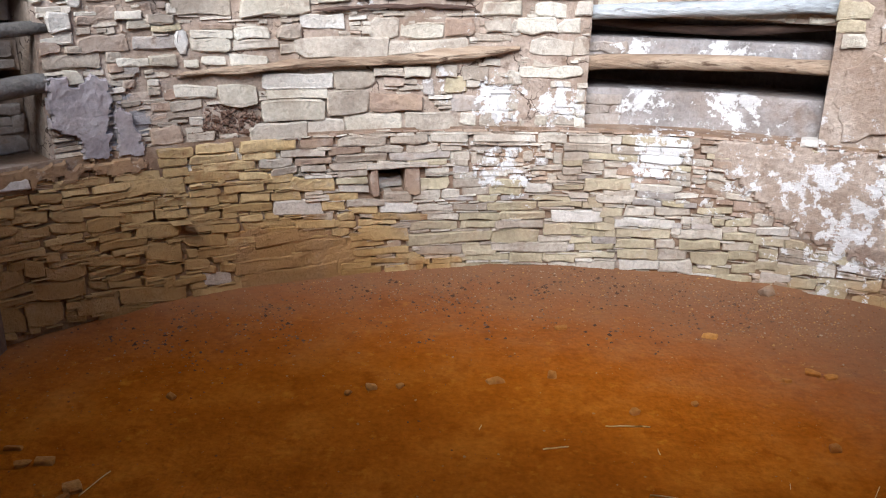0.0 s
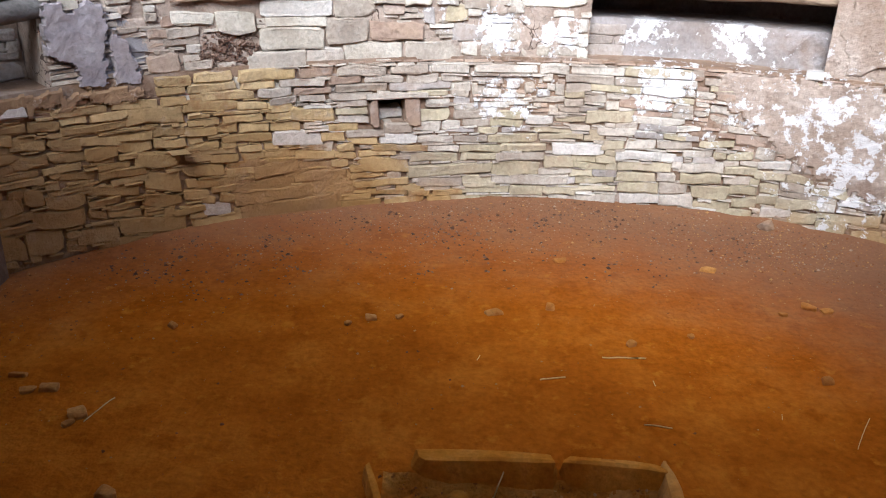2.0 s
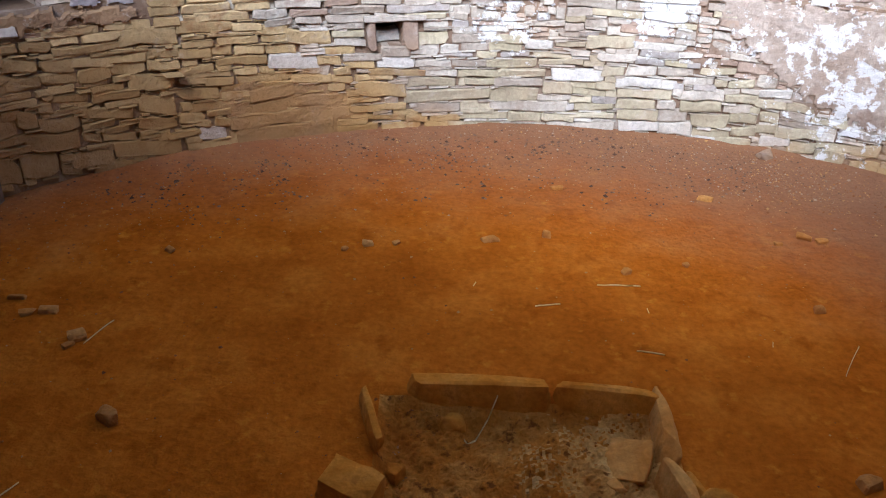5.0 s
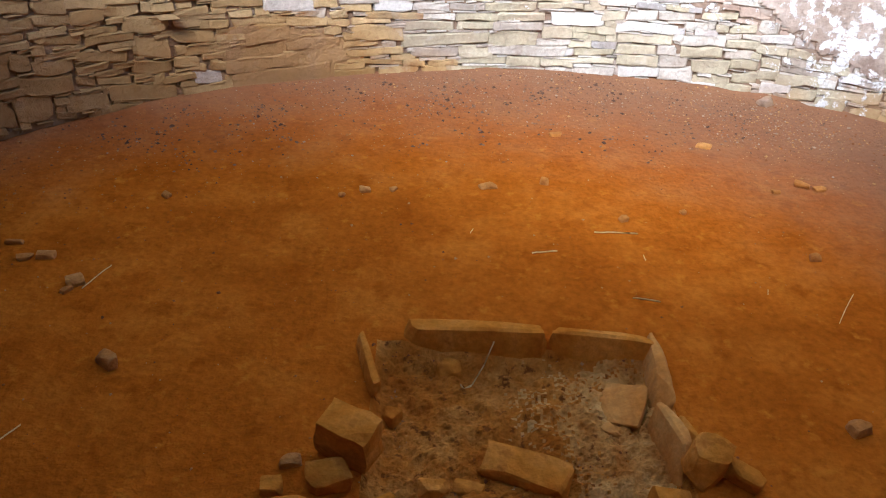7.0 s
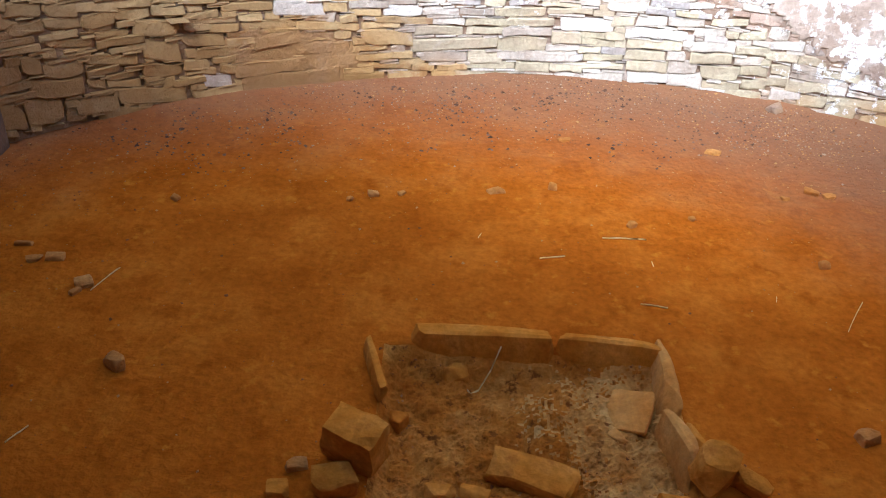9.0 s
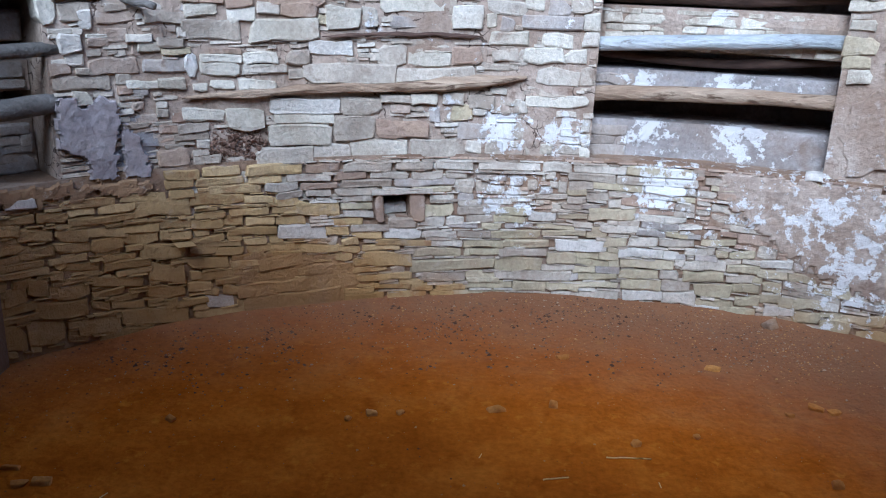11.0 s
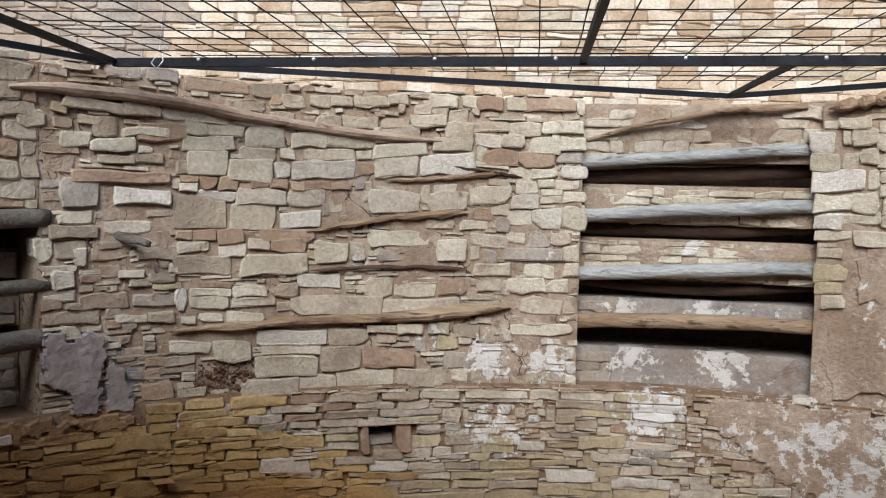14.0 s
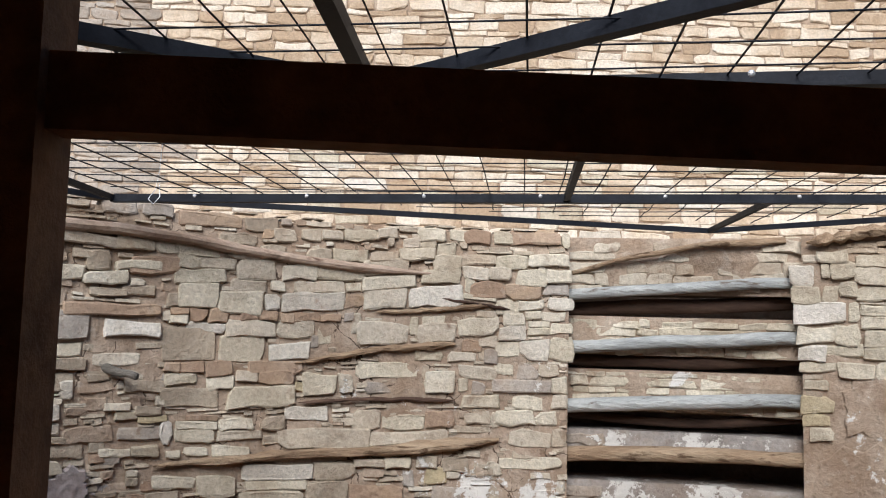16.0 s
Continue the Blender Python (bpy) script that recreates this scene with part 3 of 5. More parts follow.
lath(upper_w, [(-34.0, 0.952), (-23.0, 0.972), (-13.3, 0.982), (-3.4, 1.03)], 0.013, 0.030, TAN_WOOD, "long split tan timber bedded in the stone wall", 1)
lath(upper_w, [(-22.4, 1.356), (-15.0, 1.42), (-7.6, 1.452)], 0.010, 0.018, TAN_WOOD, "thin split tan timber bedded in the wall", 2)
lath(upper_w, [(-15.3, 1.585), (-10, 1.60), (-4.4, 1.632)], 0.008, 0.012, TAN_WOOD, "splintered timber sliver bedded in the wall", 3)
# dark strip in place of the shade in a gap under stones
lath(upper_w, [(-9, 1.655), (-2.6, 1.615)], 0.006, 0.008, DARK_WOOD_AND_GAP, "thin dark strip drawn for a shaded crevice", 4)
lath(upper_w, [(-46.1, 1.863), (-42.3, 1.874), (-38.1, 1.876), (-33.6, 1.863), (-29.8, 1.844), (-26.4, 1.819), (-22.4, 1.802), (-18.8, 1.785), (-14.1, 1.773), (-10.1, 1.766)], 0.027, 0.019, LOG_WOOD, "smooth bent log bedded under the rim", 5, R + 0.016, rag=0.35)
# another strip whose dark colour is the shade of a crevice
lath(upper_w, [(-22, 1.19), (-15, 1.205), (-7.6, 1.20)], 0.008, 0.010, DARK_WOOD_AND_GAP, "thin dark strip drawn as crevice shade in the wall", 6)
lath(upper_e, [(24.0, 1.93), (33, 2.0)], 0.026, 0.022, TAN_WOOD, "pale pole laid on the pilaster", 7, R + 0.0)
peg = log("wooden_peg", at(-38.6, 1.35, R + 0.08), at(-36.6, 1.31, R - 0.11), 0.020, 0.014, OLD_WOOD, "wooden peg sticking out of the wall", "peg", rings=6, seed=41)

# ---- steel mesh over the opening ----
ZM = EYE + 0.48


def bar(name, p, q, w, h, mat, parent, lip=0.0):
    """A steel bar; lip: it is an angle section with a flange of that width."""
    p, q = Vector(p), Vector(q)
    d = (q - p).normalized()
    u, v = d.cross(Vector((0, 0, 1))).normalized(), Vector((0, 0, 1))
    if lip:
        sect = [(-w / 2, -h / 2), (w / 2, -h / 2), (w / 2, -h / 2 + lip), (-w / 2 + lip, -h / 2 + lip), (-w / 2 + lip, h / 2), (-w / 2, h / 2)]
    else:
        sect = [(-w / 2, -h / 2), (w / 2, -h / 2), (w / 2, h / 2), (-w / 2, h / 2)]
    k = len(sect)
    verts = [c + u * x + v * y for c in (p, q) for x, y in sect]
    faces = [tuple(range(k))[::-1], tuple(range(k, 2 * k))] + [(i, (i + 1) % k, k + (i + 1) % k, k + i) for i in range(k)]
    return mesh_of(name, verts, faces, mat, parent, smooth=False)


grate = tagged(new("roof_grate"), "black steel grate of welded mesh over the open roof", "grate")
g0 = Vector((0.46, 2.89, ZM))
gx, gy = Vector((0.985, -0.172, 0)), Vector((0.105, 0.995, 0))
tee2 = Vector((-0.13, 1.566, ZM))
for name, p, q, w, h in (
        ("cross_bar", g0 - gx * 1.70, g0 + gx * 2.6, 0.034, 0.034), ("cross_bar", tee2 - gx * 1.6, tee2 + gx * 2.4, 0.034, 0.034),
        ("long_bar", g0, Vector((0.32, 1.55, ZM)), 0.021, 0.024), ("rim_bar", g0 - gx * 1.70, Vector((1.22, 3.70, ZM)), 0.019, 0.021),
        ("rim_bar", Vector((1.22, 3.70, ZM)), Vector((2.3, 2.62, ZM)), 0.019, 0.021), ("brace", Vector((1.22, 3.70, ZM)), Vector((1.14, 2.79, ZM)), 0.018, 0.020),
        ("brace", Vector((0.36, 1.52, ZM)), Vector((1.75, 2.43, ZM)), 0.019, 0.021), ("rim_bar", g0 - gx * 1.70, Vector((-1.25, 2.3, ZM)), 0.019, 0.021),
        ("rim_bar", g0 - gx * 1.72, Vector((-1.62, 2.55, ZM)), 0.019, 0.021), ("brace", tee2, Vector((-0.78, 1.185, ZM)), 0.03, 0.03),
        ("brace", tee2, Vector((-0.165, 1.02, ZM)), 0.028, 0.028), ("brace", tee2, Vector((0.52, 0.96, ZM)), 0.028, 0.028), ("rim_bar", Vector((-1.25, 2.3, ZM)), Vector((-0.9, 1.05, ZM)), 0.019, 0.021)):
    bar(name, p, q, w, h, STEEL, grate, lip=0.008 if name == "cross_bar" else 0)


def wire(p, q, rad, parent, seed, sag):
    verts, faces, m = [], [], 12
    d = (q - p).normalized()
    u, v = d.cross(Vector((0, 0, 1))).normalized(), Vector((0, 0, 1))
    for i in range(m + 1):
        t = i / m
        c = p.lerp(q, t) + v * (-sag * 4 * t * (1 - t) + 0.005 * noise.noise(Vector((t * 4, seed, 0)))) + u * 0.006 * noise.noise(Vector((t * 4, seed, 9)))
        for g in (0.3, 1.87, 3.44, 5.01):
            verts.append(c + (u * math.cos(g) + v * math.sin(g)) * rad)
    faces = [(i * 4 + k, i * 4 + (k + 1) % 4, i * 4 + 4 + (k + 1) % 4, i * 4 + 4 + k) for i in range(m) for k in range(4)]
    return mesh_of("wire", verts, faces, STEEL, parent)


for k in range(-14, 20):
    p = g0 + gx * (0.094 + 0.121 * k) + Vector((0, 0, 0.022))
    wire(p, p - gy * 2.15, 0.0021, grate, k, 0.012)
    far = max(0.0, 0.83 - abs(k - 6) * (0.042 if k < 6 else 0.10))
    if far > 0.05:
        wire(p, p + gy * far, 0.0021, grate, 50 + k, 0.0)
for k in range(17):
    p = g0 - gy * (0.125 * k + 0.1) + Vector((0, 0, 0.026))
    wire(p - gx * 1.66, p + gx * 2.3, 0.0021, grate, 100 + k, 0.02)
for k in range(6):
    p = g0 + gy * (0.125 * k + 0.02) + Vector((0, 0, 0.026))
    wire(p - gx * (1.45 - 0.29 * k), p + gx * (1.55 - 0.14 * k), 0.0021, grate, 150 + k, 0.0)


def bolt(c, parent, rad=0.007):
    bm = bmesh.new()
    bmesh.ops.create_uvsphere(bm, u_segments=10, v_segments=6, radius=rad)
    for v in bm.verts:
        v.co = Vector((v.co.x, v.co.y * 0.6, v.co.z)) + c
    me = bpy.data.meshes.new("bolt")
    bm.to_mesh(me)
    bm.free()
    me.materials.append(BOLT)
    ob = new("bolt", me)
    ob.parent = parent
    return ob


for x in (-1.36, -0.93, -0.50, -0.09, 0.33, 0.76, 1.2):
    bolt(g0 + gx * x + Vector((-0.004, -0.024, 0.004)), grate)
for x in (0.28, 0.70, 1.1):
    bolt(tee2 + gx * x + Vector((-0.004, -0.024, 0.004)), grate)

# ---- steel hatch frame close to the eye ----
hatch = tagged(new("hatch_frame"), "rusty dark steel frame hanging under the roof", "frame")
bar("top_bar", (-0.14, 0.172, 1.5818), (0.42, 0.172, 1.5725), 0.012, 0.0212, RUST, hatch)
for x in (-0.103, 0.42):
    mesh_of("post", [(x + sx * 0.017 - 0.017, 0.172 + sy * 0.011, z) for z in (1.405, 1.965) for sx, sy in ((-1, -1), (1, -1), (1, 1), (-1, 1))],
            [(3, 2, 1, 0), (4, 5, 6, 7), (0, 1, 5, 4), (1, 2, 6, 5), (2, 3, 7, 6), (3, 0, 4, 7)], RUST, hatch, smooth=False)

# ---- unseen earth roof that shades the near half, ground outside, house walls ----
def solid(name, outline, z0, z1, mat, label, category):
    k = len(outline)
    verts = [(x, y, z) for z in (z0, z1) for x, y in outline]
    faces = [tuple(range(k))[::-1], tuple(range(k, 2 * k))] + [(i, (i + 1) % k, k + (i + 1) % k, k + i) for i in range(k)]
    return tagged(mesh_of(name, verts, faces, mat, smooth=False), label, category, kind="structure")


# out of view; the slab is added and its edge cut to shape the daylight
solid("roof", [(-4, -3.2), (4.5, -3.2), (4.5, 1.3), (1.5, 1.15), (0.98, 0.8), (0.8, 0.3), (0.7, 0.15), (-0.2, 0.15), (-0.4, 0.9), (-1.2, 1.25), (-4, 1.6)], 1.965, 2.25, MORTAR, "unseen earth roof added to shade the near half", "roof")
n = 60
verts = [(CX + r * math.sin(a), CY + r * math.cos(a), TOP - 0.02) for r in (R + 0.5, 60) for a in (2 * math.pi * i / n for i in range(n))]
tagged(mesh_of("ground", verts, [(i, (i + 1) % n, n + (i + 1) % n, n + i) for i in range(n)], MORTAR), "dusty ground outside round the rim", "ground", kind="structure")
house = solid("wall_house", [(-6, 5.06), (4.2, 5.06), (4.2, 5.5), (-6, 5.5)], 1.9, 5.2, MORTAR, "high coursed sandstone wall of the house", "wall")
side = solid("wall_side", [(3.6, 2.4), (4.2, 2.4), (4.2, 5.05), (3.6, 5.05)], 1.9, 5.2, MORTAR, "return wall of the house", "wall")

# ---- placed stones: angles, heights, rise, tone ----
course(upper_w, R + 0.02, (-42.2, -37.9, 1.808, 1.842, -0.010), (-37.9, -34.8, 1.800, 1.844, -0.006), (-34.8, -32.8, 1.794, 1.833, -0.010), (-33.2, -29.5, 1.785, 1.832, -0.013), (-32.7, -31.1, 1.744, 1.797, 0.005), (-31.1, -28.0, 1.740, 1.789, 0.001), (-27.7, -24.6, 1.710, 1.784, 0.008), (-23.7, -20.7, 1.717, 1.776, 0.007), (-20.6, -16.4, 1.721, 1.793, 0.010), (-16.3, -12.3, 1.754, 1.822, 0.018))
course(upper_w, R + 0.02, (-21.8, -19.4, 1.799, 1.851, 0.007), (-19.2, -16.1, 1.804, 1.847, 0.008), (-15.7, -13.2, 1.817, 1.855, 0.006), (-12.9, -9.8, 1.828, 1.872, 0.006), (-29.5, -26.2, 1.851, 1.892, -0.001), (-28.8, -25.7, 1.792, 1.840, 0.001), (-25.6, -23.7, 1.793, 1.853, 0.006), (-24.7, -22.8, 1.883, 1.929, 0.007), (-22.1, -20.4, 1.891, 1.933, 0.005), (-20.2, -18.5, 1.904, 1.940, 0.005), (-18.2, -15.2, 1.902, 1.947, 0.008), (-15.0, -13.4, 1.918, 1.959, 0.004), (-11.2, -8.8, 1.919, 1.965, 0.005))
course(upper_w, R + 0.02, (-12.8, -11.2, 1.875, 1.919, 0.004), (-11.1, -9.8, 1.879, 1.920, 0.003), (-9.7, -7.3, 1.782, 1.848, 0.004), (-7.2, -4.1, 1.814, 1.856, 0.006), (-3.8, -1.0, 1.804, 1.854, 0.004), (-0.8, 3.0, 1.816, 1.871, 0.009), (-7.0, -4.7, 1.752, 1.804, 0.004), (-4.5, -2.5, 1.748, 1.798, 0.004), (-1.9, 0.7, 1.727, 1.789, 0.003), (0.8, 3.1, 1.748, 1.800, 0.002), (-9.5, -7.7, 1.856, 1.900, 0.003))
course(upper_w, R + 0.02, (-6.3, -3.2, 1.674, 1.734, 0.004, "b"), (-2.9, 0.4, 1.662, 1.727, 0.004, "b"), (-22.7, -18.1, 1.667, 1.705, 0.010), (-17.9, -16.7, 1.676, 1.707, 0.002), (-16.4, -11.5, 1.694, 1.745, 0.024), (-10.8, -7.5, 1.727, 1.779, 0.020), (-33.0, -28.8, 1.682, 1.736, 0.012), (-32.6, -29.4, 1.586, 1.678, 0.007), (-28.2, -25.2, 1.656, 1.700, -0.004), (-24.7, -23.5, 1.666, 1.701, 0.002))
course(upper_w, R + 0.02, (-29.3, -25.4, 1.558, 1.652, 0.007), (-25.2, -24.1, 1.584, 1.644, 0.002, "w"), (-23.7, -18.2, 1.585, 1.656, 0.010, "w"), (-18.0, -16.3, 1.601, 1.652, 0.003, "b"), (-16.2, -12.3, 1.606, 1.684, 0.011), (-12.0, -7.2, 1.620, 1.706, 0.017, "w"), (-6.9, -4.0, 1.656, 1.678, -0.008), (-3.9, -1.7, 1.595, 1.657, 0.003), (-1.6, 0.6, 1.615, 1.653, 0.002), (1.1, 3.2, 1.619, 1.676, 0.003, "w"))
course(upper_w, R + 0.02, (-33.2, -31.7, 1.550, 1.574, 0.002, "b"), (-31.6, -30.2, 1.523, 1.573, 0.002, "b"), (-30.0, -28.4, 1.525, 1.576, 0.003, "b"), (-28.3, -27.3, 1.532, 1.574, 0.002, "b"), (-27.2, -25.8, 1.534, 1.573, 0.002, "b"), (-25.6, -24.1, 1.536, 1.574, 0.002, "b"), (-23.8, -22.6, 1.529, 1.565, 0.002, "b"), (-22.5, -20.3, 1.532, 1.570, 0.004, "b"), (-20.2, -18.4, 1.540, 1.569, 0.002, "b"))
course(upper_w, R + 0.02, (-33.2, -31.8, 1.512, 1.545, 0.002), (-31.7, -28.5, 1.479, 1.515, -0.002, "w"), (-28.4, -24.3, 1.467, 1.527, 0.005), (-23.9, -20.8, 1.469, 1.533, 0.004), (-20.4, -17.7, 1.443, 1.511, 0.003), (-16.9, -12.2, 1.448, 1.539, 0.006), (-11.3, -7.7, 1.459, 1.538, 0.005), (-3.1, -1.1, 1.546, 1.593, 0.003), (-0.9, 0.4, 1.571, 1.611, 0.001), (-3.5, -1.1, 1.485, 1.538, 0.011, "w"), (-0.7, 1.1, 1.541, 1.561, 0.002), (-0.7, 1.1, 1.503, 1.528, 0.002), (1.4, 3.2, 1.514, 1.556, 0.002))
course(upper_w, R + 0.02, (-33.7, -29.4, 1.364, 1.495, 0.004), (-28.9, -25.2, 1.366, 1.466, 0.002), (-24.6, -21.2, 1.375, 1.440, 0.021, "w"), (-3.8, -1.7, 1.399, 1.467, 0.002), (-1.5, 1.1, 1.389, 1.478, 0.003, "w"), (1.3, 3.4, 1.383, 1.491, 0.003), (-33.6, -32.3, 1.319, 1.357, 0.000, "b"), (-32.1, -30.2, 1.314, 1.358, 0.000, "b"), (-30.0, -27.8, 1.307, 1.354, 0.000, "b"), (-26.5, -21.6, 1.310, 1.365, 0.002, "b"))
course(upper_w, R + 0.02, (-33.3, -30.7, 1.272, 1.315, 0.000), (-30.0, -27.6, 1.252, 1.298, 0.000), (-27.4, -25.6, 1.279, 1.319, 0.000), (-33.7, -28.8, 1.180, 1.253, -0.013), (-28.1, -22.4, 1.175, 1.253, 0.009), (-21.6, -18.5, 1.226, 1.307, 0.001), (-10.3, -7.6, 1.243, 1.324, 0.002), (-25.4, -22.6, 1.272, 1.315, 0.000, "b"))
course(upper_w, R + 0.02, (-33.3, -32.6, 1.036, 1.122, -0.001, "w"), (-32.2, -29.0, 1.093, 1.117, -0.005), (-32.4, -29.0, 1.038, 1.087, -0.007), (-28.6, -25.9, 1.084, 1.124, 0.002), (-28.8, -25.1, 1.041, 1.076, 0.002), (-24.9, -23.1, 1.080, 1.133, -0.001), (-31.6, -29.7, 0.984, 1.015, -0.005), (-29.0, -26.1, 0.973, 1.013, -0.006), (-32.8, -31.9, 0.982, 1.005, -0.002))
course(upper_w, R + 0.02, (-22.9, -19.3, 1.114, 1.168, -0.002, "w"), (-17.0, -14.5, 1.075, 1.160, -0.001), (-14.1, -10.4, 1.075, 1.125, 0.000), (-23.4, -15.4, 1.002, 1.074, -0.013), (-15.1, -8.3, 1.009, 1.062, 0.018), (-6.5, -4.4, 1.103, 1.144, 0.002), (-3.6, -0.1, 1.096, 1.158, 0.004), (0.1, 2.0, 1.097, 1.149, 0.002))
course(upper_w, R + 0.02, (-26.5, -20.5, 0.872, 0.929, -0.006, "w"), (-20.3, -16.6, 0.864, 0.929, -0.005), (-16.6, -14.0, 0.911, 0.941, -0.002), (-13.8, -11.7, 0.904, 0.948, 0.000), (-10.9, -9.0, 0.909, 0.947, 0.000), (-3.2, 2.4, 0.904, 0.953, 0.007), (-33.9, -30.6, 0.854, 0.907, -0.011), (-30.2, -27.2, 0.816, 0.902, -0.008), (-26.1, -21.0, 0.828, 0.865, -0.011))
course(upper_w, R + 0.02, (-26.8, -21.3, 0.739, 0.820, -0.010), (-20.9, -17.3, 0.754, 0.852, 0.001), (-13.6, -8.9, 0.667, 0.742, 0.007), (-19.2, -14.2, 0.643, 0.745, -0.009), (-23.0, -19.4, 0.651, 0.729, -0.004), (-27.9, -23.0, 0.648, 0.726, -0.009), (-36.1, -33.7, 0.683, 0.750, -0.013, "b"), (-36.0, -34.3, 0.611, 0.666, -0.010, "b"), (-17.0, -12.4, 0.758, 0.827, -0.005, "b"))
course(upper_w, R + 0.02, (-15.8, -11.8, 0.576, 0.636, 0.007), (-11.6, -8.6, 0.614, 0.658, 0.006, "w"), (-22.0, -15.8, 0.544, 0.617, -0.016, "g"), (-26.1, -22.0, 0.568, 0.628, -0.014), (-29.5, -26.4, 0.548, 0.628, 0.001), (-36.5, -29.8, 0.543, 0.609, -0.006), (-11.5, -8.8, 0.533, 0.582, -0.002), (-25.8, -23.2, 0.483, 0.548, -0.011), (-22.8, -20.1, 0.481, 0.536, -0.009), (-19.9, -17.9, 0.472, 0.528, -0.006), (-33.1, -28.8, 0.489, 0.530, -0.014), (-28.6, -25.5, 0.495, 0.539, -0.010))
course(upper_w, R + 0.02, (-42.5, -39.7, 1.447, 1.550, 0.003, "g"), (-41.5, -34.1, 1.539, 1.581, 0.000, "b"), (-38.5, -33.9, 1.461, 1.520, -0.011, "w"), (-42.5, -40.1, 1.384, 1.426, 0.000), (-43.3, -39.7, 1.332, 1.374, 0.000), (-37.2, -34.6, 1.618, 1.656, 0.006), (-36.5, -32.8, 1.713, 1.774, 0.012, "b"), (-43.0, -41.4, 1.145, 1.208, -0.003, "w"), (-41.5, -40.6, 1.227, 1.290, -0.001, "w"), (-44.3, -43.1, 1.241, 1.323, -0.001), (-42.7, -40.7, 1.253, 1.312, -0.001), (-37.8, -34.1, 1.720, 1.757, 0.013), (-42.4, -40.4, 1.672, 1.723, 0.007), (-40.2, -37.0, 1.660, 1.701, 0.009), (-45.4, -43.5, 1.732, 1.790, 0.008))
course(upper_w, R + 0.02, (-37.1, -35.6, 1.140, 1.166, -0.002), (-38.0, -36.2, 1.176, 1.200, -0.002), (-35.5, -33.7, 1.152, 1.186, -0.002), (-42.5, -41.4, 1.092, 1.134, -0.003), (-38.2, -35.9, 0.998, 1.024, -0.007), (-35.8, -33.6, 0.990, 1.029, -0.006), (-42.4, -41.1, 0.954, 0.996, -0.006), (-39.6, -37.0, 1.614, 1.639, 0.006), (-40.0, -38.5, 1.720, 1.782, 0.005))
course(upper_e, R + 0.02, (22.6, 24.5, 1.751, 1.837, 0.000, "w"), (22.9, 25.1, 1.665, 1.744, 0.001), (23.0, 27.1, 1.586, 1.672, 0.010, "w"), (23.2, 26.0, 1.501, 1.562, 0.003), (23.3, 25.4, 1.428, 1.482, 0.003, "w"), (25.5, 28.4, 1.451, 1.490, 0.011), (23.4, 26.4, 1.381, 1.417, 0.013), (25.2, 25.8, 1.779, 1.836, 0.000), (25.0, 27.2, 1.847, 1.891, 0.005))
course(upper_e, R + 0.02, (26.1, 27.9, 1.778, 1.842, -0.001), (26.8, 28.0, 1.698, 1.756, 0.000), (27.4, 28.1, 1.595, 1.673, 0.001), (26.2, 28.3, 1.502, 1.576, 0.003), (23.6, 26.0, 1.203, 1.274, 0.007, "y"), (23.7, 25.6, 1.154, 1.195, 0.006, "y"), (24.2, 25.9, 1.086, 1.150, 0.006))
course(lower, R, (-33.8, -29.2, 0.512, 0.552, -0.013), (-29.0, -26.6, 0.499, 0.526, -0.009), (-38.7, -34.0, 0.494, 0.553, -0.021), (-42.6, -39.3, 0.435, 0.473, -0.022), (-39.8, -36.6, 0.430, 0.466, -0.010), (-36.6, -33.9, 0.432, 0.467, -0.003), (-33.8, -31.2, 0.413, 0.448, -0.010), (-31.1, -29.5, 0.413, 0.449, -0.010), (-29.1, -26.6, 0.404, 0.433, -0.014), (-26.3, -23.8, 0.394, 0.422, -0.011), (-30.7, -26.4, 0.361, 0.390, -0.020), (-26.2, -21.9, 0.324, 0.382, -0.021, "w"))
course(lower, R, (-44.9, -42.5, 0.445, 0.488, -0.011), (-47.8, -45.1, 0.467, 0.510, -0.021), (-47.8, -45.1, 0.404, 0.452, -0.016), (-45.0, -42.3, 0.396, 0.435, -0.019), (-42.2, -39.8, 0.385, 0.428, -0.011), (-39.7, -38.7, 0.392, 0.428, -0.002), (-38.6, -36.8, 0.388, 0.423, -0.005), (-44.7, -41.8, 0.319, 0.352, -0.023), (-38.3, -34.5, 0.320, 0.367, -0.023), (-46.1, -44.0, 0.528, 0.565, -0.019))
course(lower, R, (-37.7, -34.6, 0.205, 0.282, -0.028), (-38.0, -34.8, 0.139, 0.186, -0.024), (-42.4, -38.2, 0.223, 0.263, -0.035), (-45.9, -42.8, 0.216, 0.265, -0.017), (-34.4, -32.4, 0.136, 0.183, -0.017), (-34.5, -30.9, 0.239, 0.286, -0.021), (-49.2, -47.5, 0.239, 0.297, -0.012), (-47.0, -43.0, 0.147, 0.210, -0.033), (-43.7, -40.5, 0.044, 0.101, -0.025), (-40.2, -34.6, 0.036, 0.096, -0.050), (-47.7, -44.9, 0.052, 0.144, -0.041), (-49.8, -47.9, 0.063, 0.156, -0.031))
course(lower, R, (-42.0, -36.8, -0.027, 0.030, -0.051), (-32.9, -30.7, 0.056, 0.103, -0.019, "w"), (-33.2, -31.8, 0.112, 0.140, -0.012), (-42.6, -41.2, 0.139, 0.172, -0.017), (-41.0, -38.5, 0.126, 0.149, -0.021), (-47.3, -46.0, 0.259, 0.311, -0.016))
